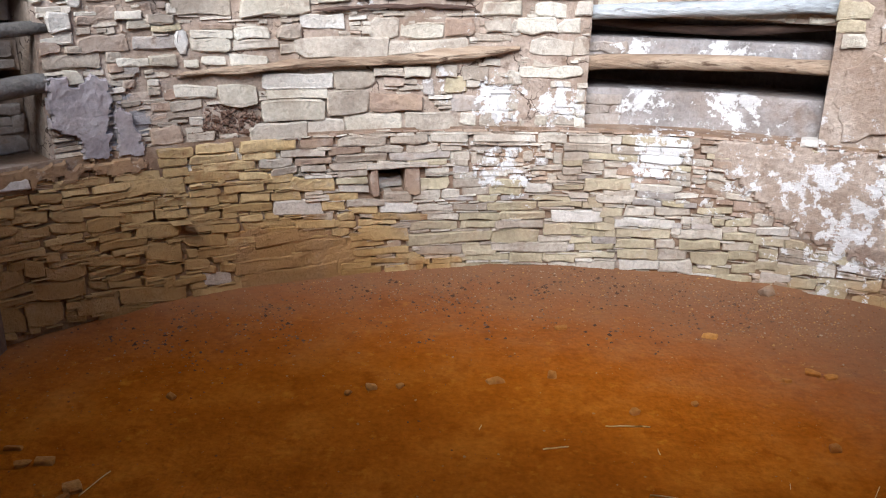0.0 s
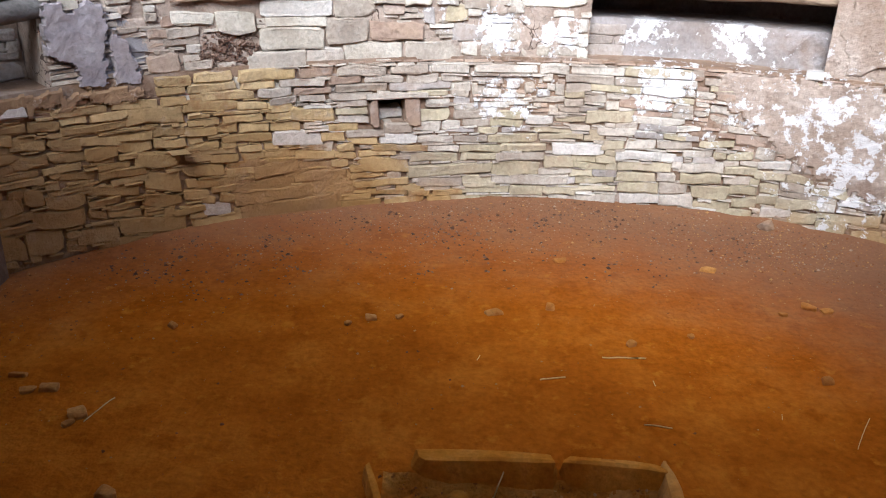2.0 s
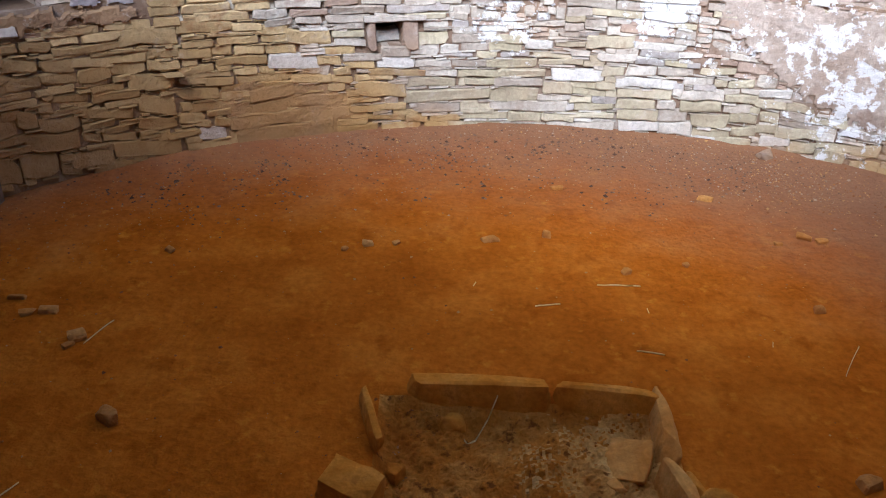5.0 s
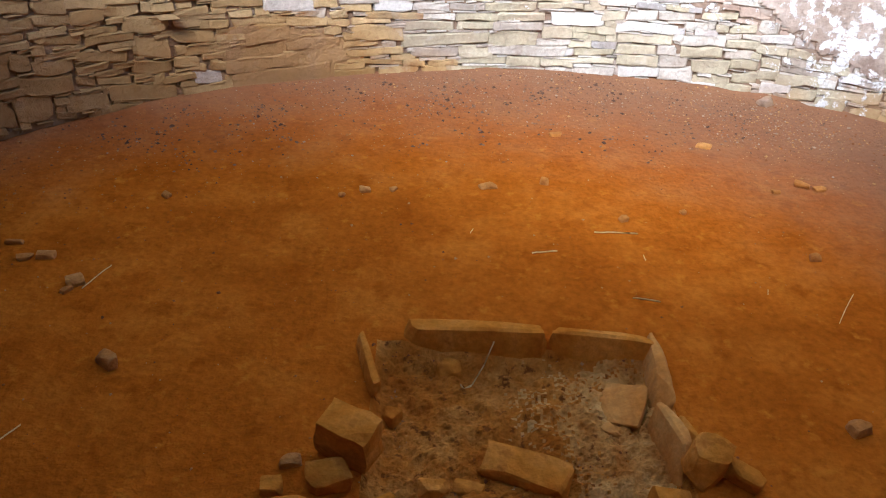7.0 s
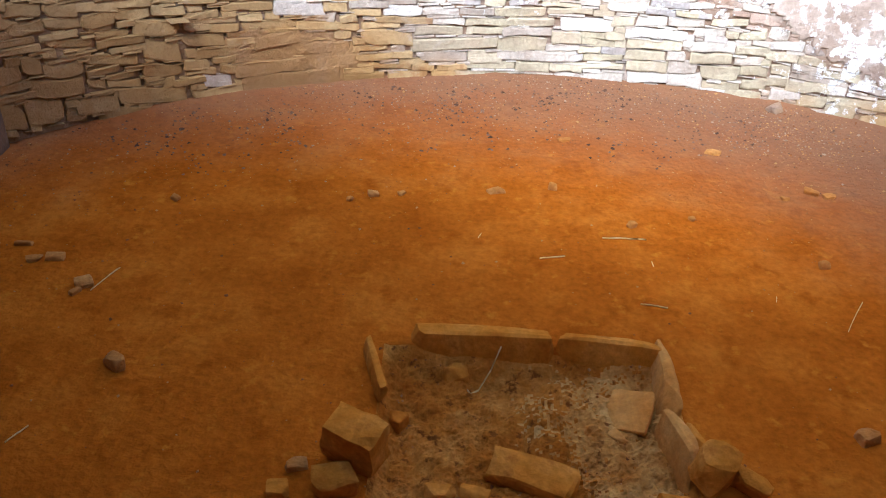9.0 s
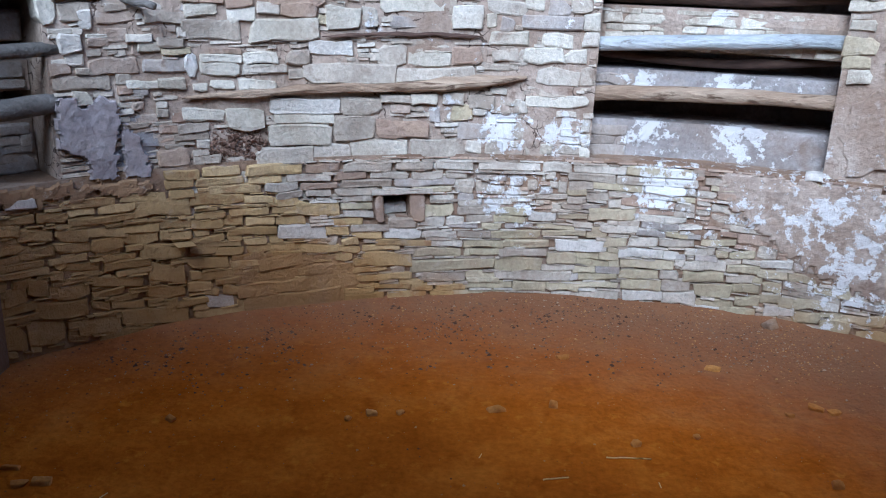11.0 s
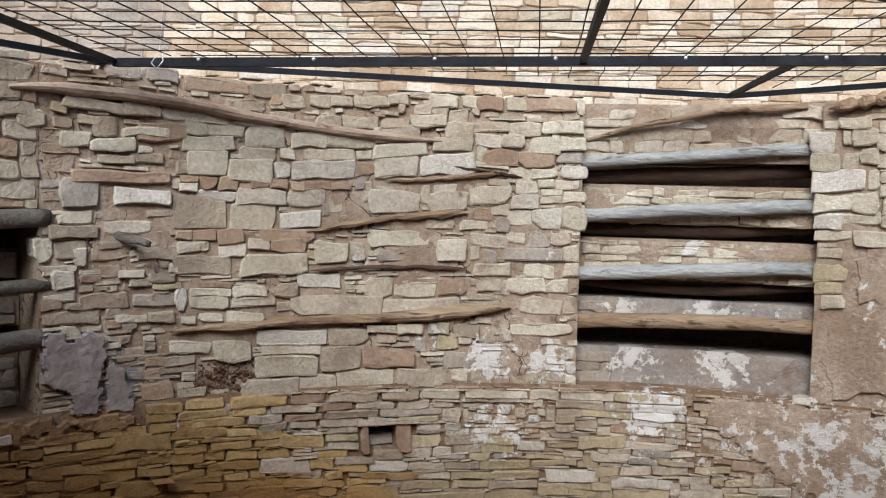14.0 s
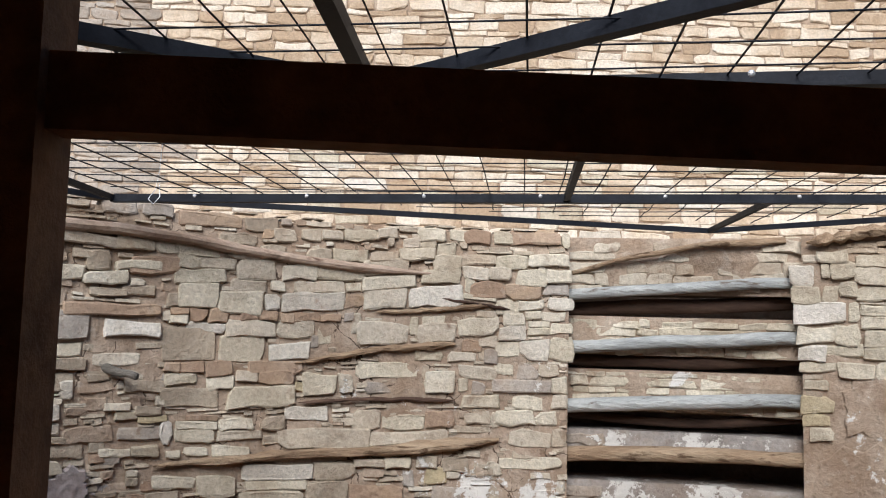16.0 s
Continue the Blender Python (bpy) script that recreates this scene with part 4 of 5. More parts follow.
course(lower, R, (-24.5, -20.6, 0.424, 0.479, -0.015), (-20.1, -17.5, 0.400, 0.424, -0.008), (-21.2, -18.3, 0.365, 0.396, -0.010), (-15.7, -13.2, 0.350, 0.386, -0.005), (-12.9, -10.5, 0.345, 0.390, -0.003), (-10.3, -8.6, 0.358, 0.392, -0.001), (-8.3, -5.9, 0.365, 0.397, -0.001), (-21.9, -19.8, 0.325, 0.361, -0.008), (-19.2, -16.5, 0.298, 0.330, -0.008), (-16.3, -12.8, 0.291, 0.342, -0.008, "w"), (-12.5, -9.4, 0.295, 0.319, -0.005), (-9.1, -6.0, 0.292, 0.316, -0.001), (-5.8, -1.2, 0.290, 0.322, 0.009))
course(lower, R, (-2.3, 0.3, 0.381, 0.416, 0.003, "w"), (0.6, 3.2, 0.394, 0.412, 0.005), (-24.2, -20.7, 0.251, 0.285, -0.016), (-20.6, -18.5, 0.238, 0.262, -0.008), (-17.0, -11.8, 0.261, 0.280, -0.013), (-11.7, -8.7, 0.248, 0.273, -0.004), (-8.5, -4.7, 0.242, 0.270, -0.001), (-4.6, -0.3, 0.249, 0.277, 0.003), (0.5, 5.3, 0.239, 0.291, 0.011, "w"), (-7.8, -5.0, 0.207, 0.229, 0.000), (-4.9, -0.5, 0.205, 0.235, 0.003), (-0.1, 2.5, 0.174, 0.221, 0.005))
course(lower, R, (-18.3, -13.7, 0.165, 0.223, -0.020), (-13.6, -5.4, 0.134, 0.181, 0.006), (-5.3, -0.7, 0.129, 0.188, 0.003, "y"), (-0.6, 2.5, 0.134, 0.162, 0.006), (-12.6, -8.4, 0.073, 0.119, -0.001), (-8.1, -5.3, 0.092, 0.123, -0.001), (-5.2, 2.2, 0.085, 0.122, 0.008), (-8.2, -3.6, 0.040, 0.066, -0.002), (-3.4, -0.2, 0.030, 0.076, 0.003), (-0.1, 3.0, 0.032, 0.072, 0.007))
course(lower, R, (-9.7, -8.0, -0.021, 0.028, -0.002, "y"), (-7.9, -6.6, -0.014, 0.024, -0.002, "y"), (-6.5, -4.1, -0.018, 0.026, 0.000, "y"), (-4.1, 0.3, -0.014, 0.018, 0.004), (0.5, 3.1, -0.011, 0.024, 0.006), (-17.3, -13.7, 0.050, 0.069, -0.012), (-12.7, -9.6, 0.399, 0.444, 0.002))
course(lower, R, (3.5, 7.7, 0.400, 0.448, 0.019, "y"), (4.7, 8.1, 0.341, 0.376, 0.011), (6.7, 10.8, 0.230, 0.265, 0.016, "w"), (10.9, 12.1, 0.236, 0.263, 0.003, "w"), (6.8, 11.9, 0.180, 0.215, 0.022), (12.8, 16.6, 0.196, 0.236, 0.023), (16.9, 19.6, 0.208, 0.245, 0.019), (19.7, 22.4, 0.255, 0.284, 0.018, "w"), (6.9, 10.5, 0.126, 0.163, 0.016), (10.8, 12.4, 0.137, 0.173, 0.008), (12.9, 16.5, 0.144, 0.184, 0.021), (17.0, 19.3, 0.155, 0.190, 0.017))
course(lower, R, (3.0, 6.6, 0.098, 0.132, 0.011), (2.6, 6.8, 0.061, 0.080, 0.013), (7.2, 10.9, 0.071, 0.113, 0.016), (11.2, 13.6, 0.082, 0.132, 0.010), (14.2, 17.5, 0.075, 0.127, 0.014), (17.6, 20.0, 0.113, 0.153, 0.012), (20.2, 21.9, 0.134, 0.176, 0.008), (3.2, 6.9, 0.004, 0.044, 0.012), (7.5, 11.1, 0.015, 0.060, 0.017, "w"), (11.2, 14.3, 0.013, 0.075, 0.009), (14.5, 17.7, 0.029, 0.059, 0.013), (17.9, 20.2, 0.051, 0.094, 0.018))
course(lower, R, (20.2, 21.9, 0.084, 0.121, 0.013), (22.1, 25.6, 0.084, 0.126, 0.019, "y"), (14.2, 16.5, 0.001, 0.023, 0.008, "w"), (16.7, 19.9, -0.009, 0.038, 0.014), (20.6, 23.1, 0.029, 0.073, 0.016, "w"), (23.2, 25.6, 0.018, 0.074, 0.012, "y"), (25.7, 28.1, -0.008, 0.050, 0.018), (26.3, 28.8, 0.057, 0.095, 0.018, "y"), (28.7, 30.9, 0.063, 0.109, 0.018), (28.7, 31.2, -0.006, 0.046, 0.020, "y"), (22.3, 23.6, 0.668, 0.690, 0.008, "w"))
course(lower, R, (5.3, 7.2, 0.273, 0.311, 0.006), (7.4, 10.1, 0.284, 0.325, 0.010), (10.4, 13.5, 0.298, 0.325, 0.014), (3.0, 5.0, 0.488, 0.522, 0.005), (5.2, 6.4, 0.454, 0.488, 0.004), (-4.1, -2.2, 0.464, 0.485, 0.001), (-2.0, 1.2, 0.483, 0.501, 0.004), (2.0, 3.8, 0.353, 0.375, 0.004), (6.2, 8.3, 0.373, 0.400, 0.007), (14.2, 17.2, 0.324, 0.344, 0.017), (16.9, 19.1, 0.276, 0.305, 0.014), (12.8, 15.5, 0.264, 0.296, 0.014), (12.0, 14.0, 0.383, 0.402, 0.010))

# ---- rough fill between the placed stones ----
def bare_low(a, z):
    return (a > 18 and z > 0.34 - (a - 18) * 0.012 and z < LEDGE) or (a > 13 and z > 0.36 - (a - 13) * 0.012 and z < LEDGE and noise.noise(Vector((a * 0.35, z * 14, 2))) < 0.28) or (-8 < a < 1 and 0.42 < z < 0.6 and noise.noise(Vector((a, z * 20, 7))) < 0.1) or (a < -36 and z > 0.585) or (-17.6 < a < -12 and 0.36 < z < 0.52)


def bare_west(a, z):
    return (a < -16 and noise.noise(Vector((a * 0.45, z * 9, 23))) < -0.02) or noise.noise(Vector((a * 0.5, z * 10, 29))) < -0.2 or (a < -36 and z < 0.97) or (-32 < a < -26 and 0.70 < z < 0.83) or (-16 < a < 2 and 0.66 < z < 0.95 and noise.noise(Vector((a * 0.6, z * 12, 3))) < 0.25) or (-16 < a < -5 and 1.2 < z < 1.42 and noise.noise(Vector((a * 0.5, z * 12, 3))) < 0.3)


def bare_east(a, z):
    return z < 1.18 or (a > 25.5 and z < 1.37)


def dish(a):
    return -0.0012 * (a + 20) if a < -20 else 0.0


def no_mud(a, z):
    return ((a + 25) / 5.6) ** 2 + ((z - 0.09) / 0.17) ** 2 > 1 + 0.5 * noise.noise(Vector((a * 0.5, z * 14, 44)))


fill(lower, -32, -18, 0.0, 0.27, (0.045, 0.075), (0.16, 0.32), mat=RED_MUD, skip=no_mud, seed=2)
fill(lower, -50, 34, 0.0, LEDGE - 0.012, (0.026, 0.05), (0.08, 0.22), slope=dish, skip=bare_low, limit=290, seed=8, tone_at=low_tone)
fill(upper_w, -26, 2.8, LEDGE, TOP + 0.03, (0.05, 0.085), (0.10, 0.22), r=R + 0.020, skip=bare_west, limit=120, seed=55, tone_at=upper_tone)
fill(upper_w, -43.8, -33.6, 0.97, TOP + 0.03, (0.03, 0.075), (0.08, 0.26), r=R + 0.0255, skip=lambda a, z: noise.noise(Vector((a * 0.5, z * 9, 71))) < -0.22, limit=140, seed=57, tone_at=lambda a, z, rng: rng.choice([MORTAR, MORTAR, BROWN, STONE, GREY]))
fill(upper_w, -33.6, 2.8, 1.3, TOP + 0.03, (0.045, 0.07), (0.10, 0.22), r=R + 0.022, skip=lambda a, z: False, limit=120, seed=56, tone_at=upper_tone)
for k, (hs, ls, cap) in enumerate((((0.026, 0.05), (0.08, 0.22), 110), ((0.014, 0.026), (0.05, 0.16), 0), ((0.010, 0.016), (0.04, 0.10), 0))):
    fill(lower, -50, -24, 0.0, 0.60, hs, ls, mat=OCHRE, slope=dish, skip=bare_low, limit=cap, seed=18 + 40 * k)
    fill(lower, -24, 34, 0.0, LEDGE - 0.012, hs, ls, mat=STONE, slope=dish, skip=bare_low, limit=cap, seed=3 + 40 * k)
    fill(lower, -50, -16, 0.60, LEDGE - 0.012, hs, ls, skip=bare_low, limit=cap, seed=5 + 40 * k)
    if k < 2:
        hs = (max(hs[0], 0.018), max(hs[1], 0.034))
        fill(upper_w, -43.8, 2.8, LEDGE, TOP + 0.03, hs, ls, r=R + 0.022, mat=None if k == 0 else STONE, skip=bare_west, limit=cap, seed=4 + 40 * k)
fill(lower, -20, 34, 0.0, LEDGE - 0.01, (0.03, 0.06), (0.08, 0.24), r=R + 0.012, skip=lambda a, z: (-17.6 < a < -12 and 0.36 < z < 0.52) or noise.noise(Vector((a * 0.4, z * 11, 12))) < -0.12, limit=60, seed=77)
fill(upper_w, -16, 2.8, LEDGE, 1.42, (0.04, 0.08), (0.10, 0.26), r=R + 0.028, skip=lambda a, z: noise.noise(Vector((a * 0.4, z * 11, 15))) < 0.0, limit=40, seed=78)
def in_niche(a, z):
    return -17.6 < a < -12 and 0.36 < z < 0.52


for k, (hs, ls) in enumerate((((0.03, 0.06), (0.07, 0.24)), ((0.016, 0.03), (0.04, 0.15)))):
    # lumps of mud and chinks bedded flush in what is left, with shrinkage gaps round them
    fill(upper_w, -43.8, 2.8, LEDGE, TOP + 0.02, hs, ls, r=R + 0.0265, mat=(MORTAR, STONE)[k], skip=lambda a, z: (-32 < a < -27 and 0.70 < z < 0.83) or noise.noise(Vector((a * 0.5, z * 12, 81 + k))) < -0.1 * k, limit=0, seed=80 + k)
    fill(lower, -20 - 3 * k, 34, 0.0, LEDGE - 0.008, hs, ls, r=R + 0.008, mat=(STONE, BROWN)[k], skip=in_niche, limit=0, seed=88 + k)
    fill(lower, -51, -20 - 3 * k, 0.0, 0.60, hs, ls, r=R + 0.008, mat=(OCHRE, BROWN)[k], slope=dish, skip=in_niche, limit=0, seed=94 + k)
fill(upper_e, 23.8, 35, LEDGE, TOP, (0.055, 0.09), (0.09, 0.19), r=R + 0.018, mat=CREAM, skip=bare_east, seed=5)
fill(upper_e, 23.8, 35, LEDGE, TOP, (0.018, 0.034), (0.05, 0.14), r=R + 0.024, mat=STONE, skip=bare_east, seed=6)
fill(upper_e, 23.8, 35, 1.36, TOP, (0.03, 0.05), (0.05, 0.12), r=R + 0.018, mat=CREAM, skip=bare_east, seed=61)
for k, panel in enumerate(PANELS):
    z0, z1 = ((0.68, 0.84), (0.96, 1.07), (1.17, 1.345), (1.425, 1.59), (1.71, 1.95))[k]
    rin = (0.13, 0.13, 0.115, 0.11, 0.09)[k]
    fill(panel, 3.2, 6.5 if k < 2 else 23.4, z0, z1, (0.03, 0.06), (0.07, 0.2), r=R + rin - 0.004, mat=GREY if k < 2 else CREAM if k < 4 else STONE, skip=lambda a, z: k > 1 and noise.noise(Vector((a * 0.5, z * 9, k))) < (-0.25 if k == 4 else -0.35), seed=10 + k)
for k, panel in enumerate(PANELS_W):
    z0, z1 = ((0.69, 0.89), (1.0, 1.09), (1.18, 1.27))[k]
    fill(panel, 300, 315.5, z0, z1, (0.03, 0.07), (0.07, 0.2), r=R + 0.20, mat=GREY, seed=20 + k)
fill(above_w, 300, 315.8, 1.44, TOP + 0.03, (0.03, 0.08), (0.07, 0.22), r=R + 0.022, seed=31)

# crumbling pocket in the west wall
rng = random.Random(91)
rv, rf = [], []
for _ in range(520):
    a, z = rng.gauss(-29.6, 1.9), rng.gauss(0.755, 0.040)
    size = min(0.024, 0.005 + rng.expovariate(190))
    c, k = at(a, z, R + 0.036 - 0.012 * rng.random()), len(rv)
    turn = pose(0, 0, 0, rng.uniform(0, 360), rng.uniform(0, 360), 0).to_3x3()
    rv += [c + turn @ Vector(d) * size * rng.uniform(0.6, 1.2) for d in ((1, 0, 0), (-1, 0, 0), (0, 0.8, 0), (0, -0.8, 0), (0, 0, 0.6), (0, 0, -0.6))]
    rf += [(k + i, k + j, k + m) for i, j, m in ((0, 2, 4), (2, 1, 4), (1, 3, 4), (3, 0, 4), (2, 0, 5), (1, 2, 5), (3, 1, 5), (0, 3, 5))]
tagged(mesh_of("rubble", rv, rf, RUBBLE, upper_w, "crumbling brown earth and small stones", smooth=False), kind="stuff")
fill(upper_w, -36.2, -32.3, 0.70, 0.95, (0.02, 0.05), (0.05, 0.14), r=R + 0.024, mat=BROWN, limit=40, seed=92)

# niche frame and the stone in it
block(lower, -17.2, -16.55, 0.375, 0.505, 0, R, BROWN, 0.012)
block(lower, -13.85, -12.3, 0.375, 0.505, 0, R, BROWN, 0.012)
block(lower, -17.4, -11.9, 0.508, 0.522, 0, R, STONE, 0.022)
block(lower, -16.3, -14.1, 0.388, 0.440, 0, R + 0.08, PALE, 0.01)

# plaster left on the west wall
def plaster(wall, a, z, wide, high, seed, r=R + 0.012, mat=PLASTER):
    """A torn sheet of plaster about one centimetre thick, standing proud of the stones."""
    k = 30
    verts = [at(a, z, r - 0.006)]
    for ring, (f, out) in enumerate(((0.6, 0.003), (0.97, 0.003), (1.0, 0.001), (1.01, -0.02))):
        for i in range(k):
            g = 2 * math.pi * i / k
            n = 1 + 0.36 * noise.noise(Vector((math.cos(g) * 1.6, math.sin(g) * 1.6, seed * 5.1))) + 0.30 * noise.noise(Vector((math.cos(g) * 5, math.sin(g) * 5, seed)))
            u, v = math.cos(g), math.sin(g)
            box_out = 1 / max(abs(u), abs(v)) ** 0.7
            p = at(a + wide / 2 * u * n * f * box_out, z + high / 2 * v * n * f * box_out, r - out + 0.004 * noise.noise(Vector((u * 3, v * 3, seed))))
            verts.append(p)
    faces = [(0, 1 + (i + 1) % k, 1 + i) for i in range(k)]
    for ring in range(3):
        b = 1 + ring * k
        faces += [(b + i, b + (i + 1) % k, b + k + (i + 1) % k, b + k + i) for i in range(k)]
    ob = mesh_of("plaster_patch", verts, faces, mat, wall, "grey mud plaster left on the stones", smooth=False)
    bm = bmesh.new()
    bm.from_mesh(ob.data)
    bmesh.ops.recalc_face_normals(bm, faces=bm.faces)
    bm.to_mesh(ob.data)
    bm.free()


def sheet(wall, outline, mat, seed, r, lumps, name="plaster_patch", label="grey mud plaster left on the stones", da=0.11, dz=0.005, tuck=0.03):
    """A skin of mud or plaster with torn edges inside an outline of (angle, height) places; the edges turn back into the wall."""
    def within(a, z):
        torn = da / 0.11
        a, z = a + torn * (0.5 * noise.noise(Vector((a * 1.3, z * 30, seed))) + 0.3 * noise.noise(Vector((a * 4, z * 80, seed)))), z + torn * 0.02 * noise.noise(Vector((a * 1.3, z * 30, seed + 9)))
        hit = False
        for (a0, z0), (a1, z1) in zip(outline, outline[1:] + outline[:1]):
            if (z0 > z) != (z1 > z) and a < a0 + (z - z0) * (a1 - a0) / (z1 - z0):
                hit = not hit
        return hit

    lo, hi = min(p[0] for p in outline), max(p[0] for p in outline)
    low, high = min(p[1] for p in outline), max(p[1] for p in outline)
    na, nz = int((hi - lo) / da) + 1, int((high - low) / dz) + 1
    keep = {(i, j) for i in range(na) for j in range(nz) if within(lo + (i + 0.5) * da, low + (j + 0.5) * dz)}
    index, verts, faces = {}, [], []
    for i, j in sorted(keep):
        face = []
        for c in ((i, j), (i + 1, j), (i + 1, j + 1), (i, j + 1)):
            if c not in index:
                inner = all((c[0] - x, c[1] - y) in keep for x in (0, 1) for y in (0, 1))
                a, z = lo + c[0] * da, low + c[1] * dz
                p = at(a, z)
                index[c] = len(verts)
                verts.append(at(a, z, r + lumps * noise.noise(p * 9) + 0.4 * lumps * noise.noise(p * 34) + (0 if inner else tuck)))
            face.append(index[c])
        faces.append(tuple(face))
    return mesh_of(name, verts, faces, mat, wall, label, smooth=False)


sheet(upper_w, [(-43.9, 0.985), (-42.1, 0.97), (-41.4, 0.94), (-40.6, 0.975), (-39.2, 0.965), (-38.95, 0.885), (-39.35, 0.80), (-39.3, 0.72), (-39.5, 0.655), (-42.0, 0.665), (-41.9, 0.74), (-42.6, 0.765), (-43.9, 0.80)], PLASTER, 3, R + 0.002, 0.007)
sheet(upper_w, [(-38.65, 0.885), (-38.2, 0.85), (-36.9, 0.75), (-36.8, 0.65), (-38.8, 0.655), (-39.0, 0.74), (-39.1, 0.80)], PLASTER, 5, R + 0.003, 0.005)
sheet(lower, [(-52, 0.605), (-44, 0.60), (-36.8, 0.582), (-36.4, 0.635), (-40, 0.655), (-44, 0.672), (-52, 0.676)], BENCH_MUD, 6, R - 0.006, 0.008, "mud_skin", "brown mud smeared along the ledge", 0.2, 0.008)
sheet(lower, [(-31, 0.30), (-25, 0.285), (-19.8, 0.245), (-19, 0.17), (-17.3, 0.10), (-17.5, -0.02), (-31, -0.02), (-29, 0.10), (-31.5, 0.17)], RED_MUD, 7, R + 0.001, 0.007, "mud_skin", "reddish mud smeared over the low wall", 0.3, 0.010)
sheet(lower, [(14.5, 0.665), (34.5, 0.665), (34.5, 0.13), (29, 0.17), (25, 0.24), (21, 0.33), (18, 0.44), (15.5, 0.52)], MORTAR, 8, R - 0.001, 0.008, "mud_skin", "mud plaster with peeling whitewash on the low wall", 0.2, 0.009, 0.012)
block(lower, -48.2, -46.2, 0.603, 0.632, 0, R - 0.012, PALE)
for k, (a, z, wide, high) in enumerate(((28.0, 0.90, 7.5, 0.34), (29.5, 1.24, 5.0, 0.24))):
    plaster(upper_e, a, z, wide, high, k + 7, R + 0.022, MORTAR)

# ---- stones of the house wall ----
def house_courses(wall, x0, x1, z0, z1, y, seed, near):
    """Coursed masonry: tan blocks, and greyer old work towards the west end."""
    rng = random.Random(seed)
    loose, made, z = {"tan": ([], []), "grey": ([], [])}, 0, z0
    while z < z1:
        h = rng.choice([rng.uniform(0.028, 0.042), rng.uniform(0.055, 0.085), rng.uniform(0.055, 0.085), rng.uniform(0.05, 0.07)])
        x = x0 - rng.random() * 0.2
        while x < x1:
            w = rng.uniform(0.09, 0.22) + rng.random() * h * 1.6
            p, q, lo, hi = x + 0.004, min(x + w, x1) - 0.004, z + rng.uniform(0.001, 0.004), z + h - rng.uniform(0.0, 0.005)
            if q - p > 0.04:
                r = rng.uniform(-0.007, 0.007)
                v, f = stone_mesh("stone", [Vector((p, y, lo - r)), Vector((q, y, lo + r)), Vector((q, y, hi + r)), Vector((p, y, hi - r))], 0.06, rng.uniform(0.0, 0.005), rng)
                old = x < -1.75 + 0.3 * noise.noise(Vector((0, z * 3, 5)))
                if near[0] < x < near[1] and z < near[2] and made < 300:
                    mesh_of("stone", v, f, rng.choice([GREY, GREY, STONE] if old else [HOUSE, HOUSE, HOUSE, HOUSE, HOUSE, CREAM, PALE]), wall, smooth=False)
                    made += 1
                else:
                    lv, lf = loose["grey" if old else "tan"]
                    lf += [tuple(k + len(lv) for k in g) for g in f]
                    lv += v
            x += w
        z += h
    for kind, mat in (("tan", HOUSE), ("grey", GREY)):
        tagged(mesh_of("stones", *loose[kind], mat, wall, smooth=False), kind="stuff")


house_courses(house, -3.2, 3.6, 1.93, 4.0, 5.054, 7, (-1.6, 2.4, 2.9))


# ---- loose stones ----
def rock(name, c, size, rz, seed, mat, label, category="stone", group="", tilt=(0, 0), cuts=5, sink=0.15, base=None):
    """An angular stone: a block with some corners broken off and worn edges, bedded in the ground."""
    rng = random.Random(seed)
    bm = bmesh.new()
    bmesh.ops.create_cube(bm, size=1.0)
    for v in bm.verts:
        v.co += Vector((rng.uniform(-0.1, 0.1), rng.uniform(-0.1, 0.1), rng.uniform(-0.06, 0.06)))
    for _ in range(cuts):
        d = Vector((rng.uniform(-1, 1), rng.uniform(-1, 1), rng.uniform(-0.3, 0.9))).normalized()
        got = bmesh.ops.bisect_plane(bm, geom=bm.verts[:] + bm.edges[:] + bm.faces[:], plane_co=d * rng.uniform(0.42, 0.58), plane_no=d, clear_outer=True)
        edges = [e for e in got["geom_cut"] if isinstance(e, bmesh.types.BMEdge)]
        if edges:
            bmesh.ops.edgeloop_fill(bm, edges=edges)
    bmesh.ops.scale(bm, vec=size, verts=bm.verts)
    bmesh.ops.triangulate(bm, faces=bm.faces[:])
    long = [e for e in bm.edges if e.calc_length() > 0.012]
    bmesh.ops.subdivide_edges(bm, edges=long, cuts=3, use_grid_fill=True)
    bmesh.ops.triangulate(bm, faces=[f for f in bm.faces if len(f.verts) > 4])
    bmesh.ops.smooth_vert(bm, verts=bm.verts, factor=0.3, use_axis_x=True, use_axis_y=True, use_axis_z=True)
    bmesh.ops.smooth_vert(bm, verts=bm.verts, factor=0.25, use_axis_x=True, use_axis_y=True, use_axis_z=True)
    least = min(size)
    for v in bm.verts:
        v.co += noise.noise_vector(v.co * 16 + Vector((seed, 0, 0))) * least * 0.10 + noise.noise_vector(v.co * 55 + Vector((seed, 3, 0))) * least * 0.05
    for f in bm.faces:
        f.smooth = False
    m = pose(0, 0, 0, tilt[0], tilt[1], rz)
    bmesh.ops.transform(bm, matrix=m, verts=bm.verts)
    low = min(v.co.z for v in bm.verts)
    me = bpy.data.meshes.new(name)
    bm.to_mesh(me)
    bm.free()
    me.materials.append(mat)
    ob = new(name, me)
    g = ground(c[0], c[1]) if base is None else base
    ob.location = (c[0], c[1], g - low - sink * size[2])
    return tagged(ob, label, category, group)


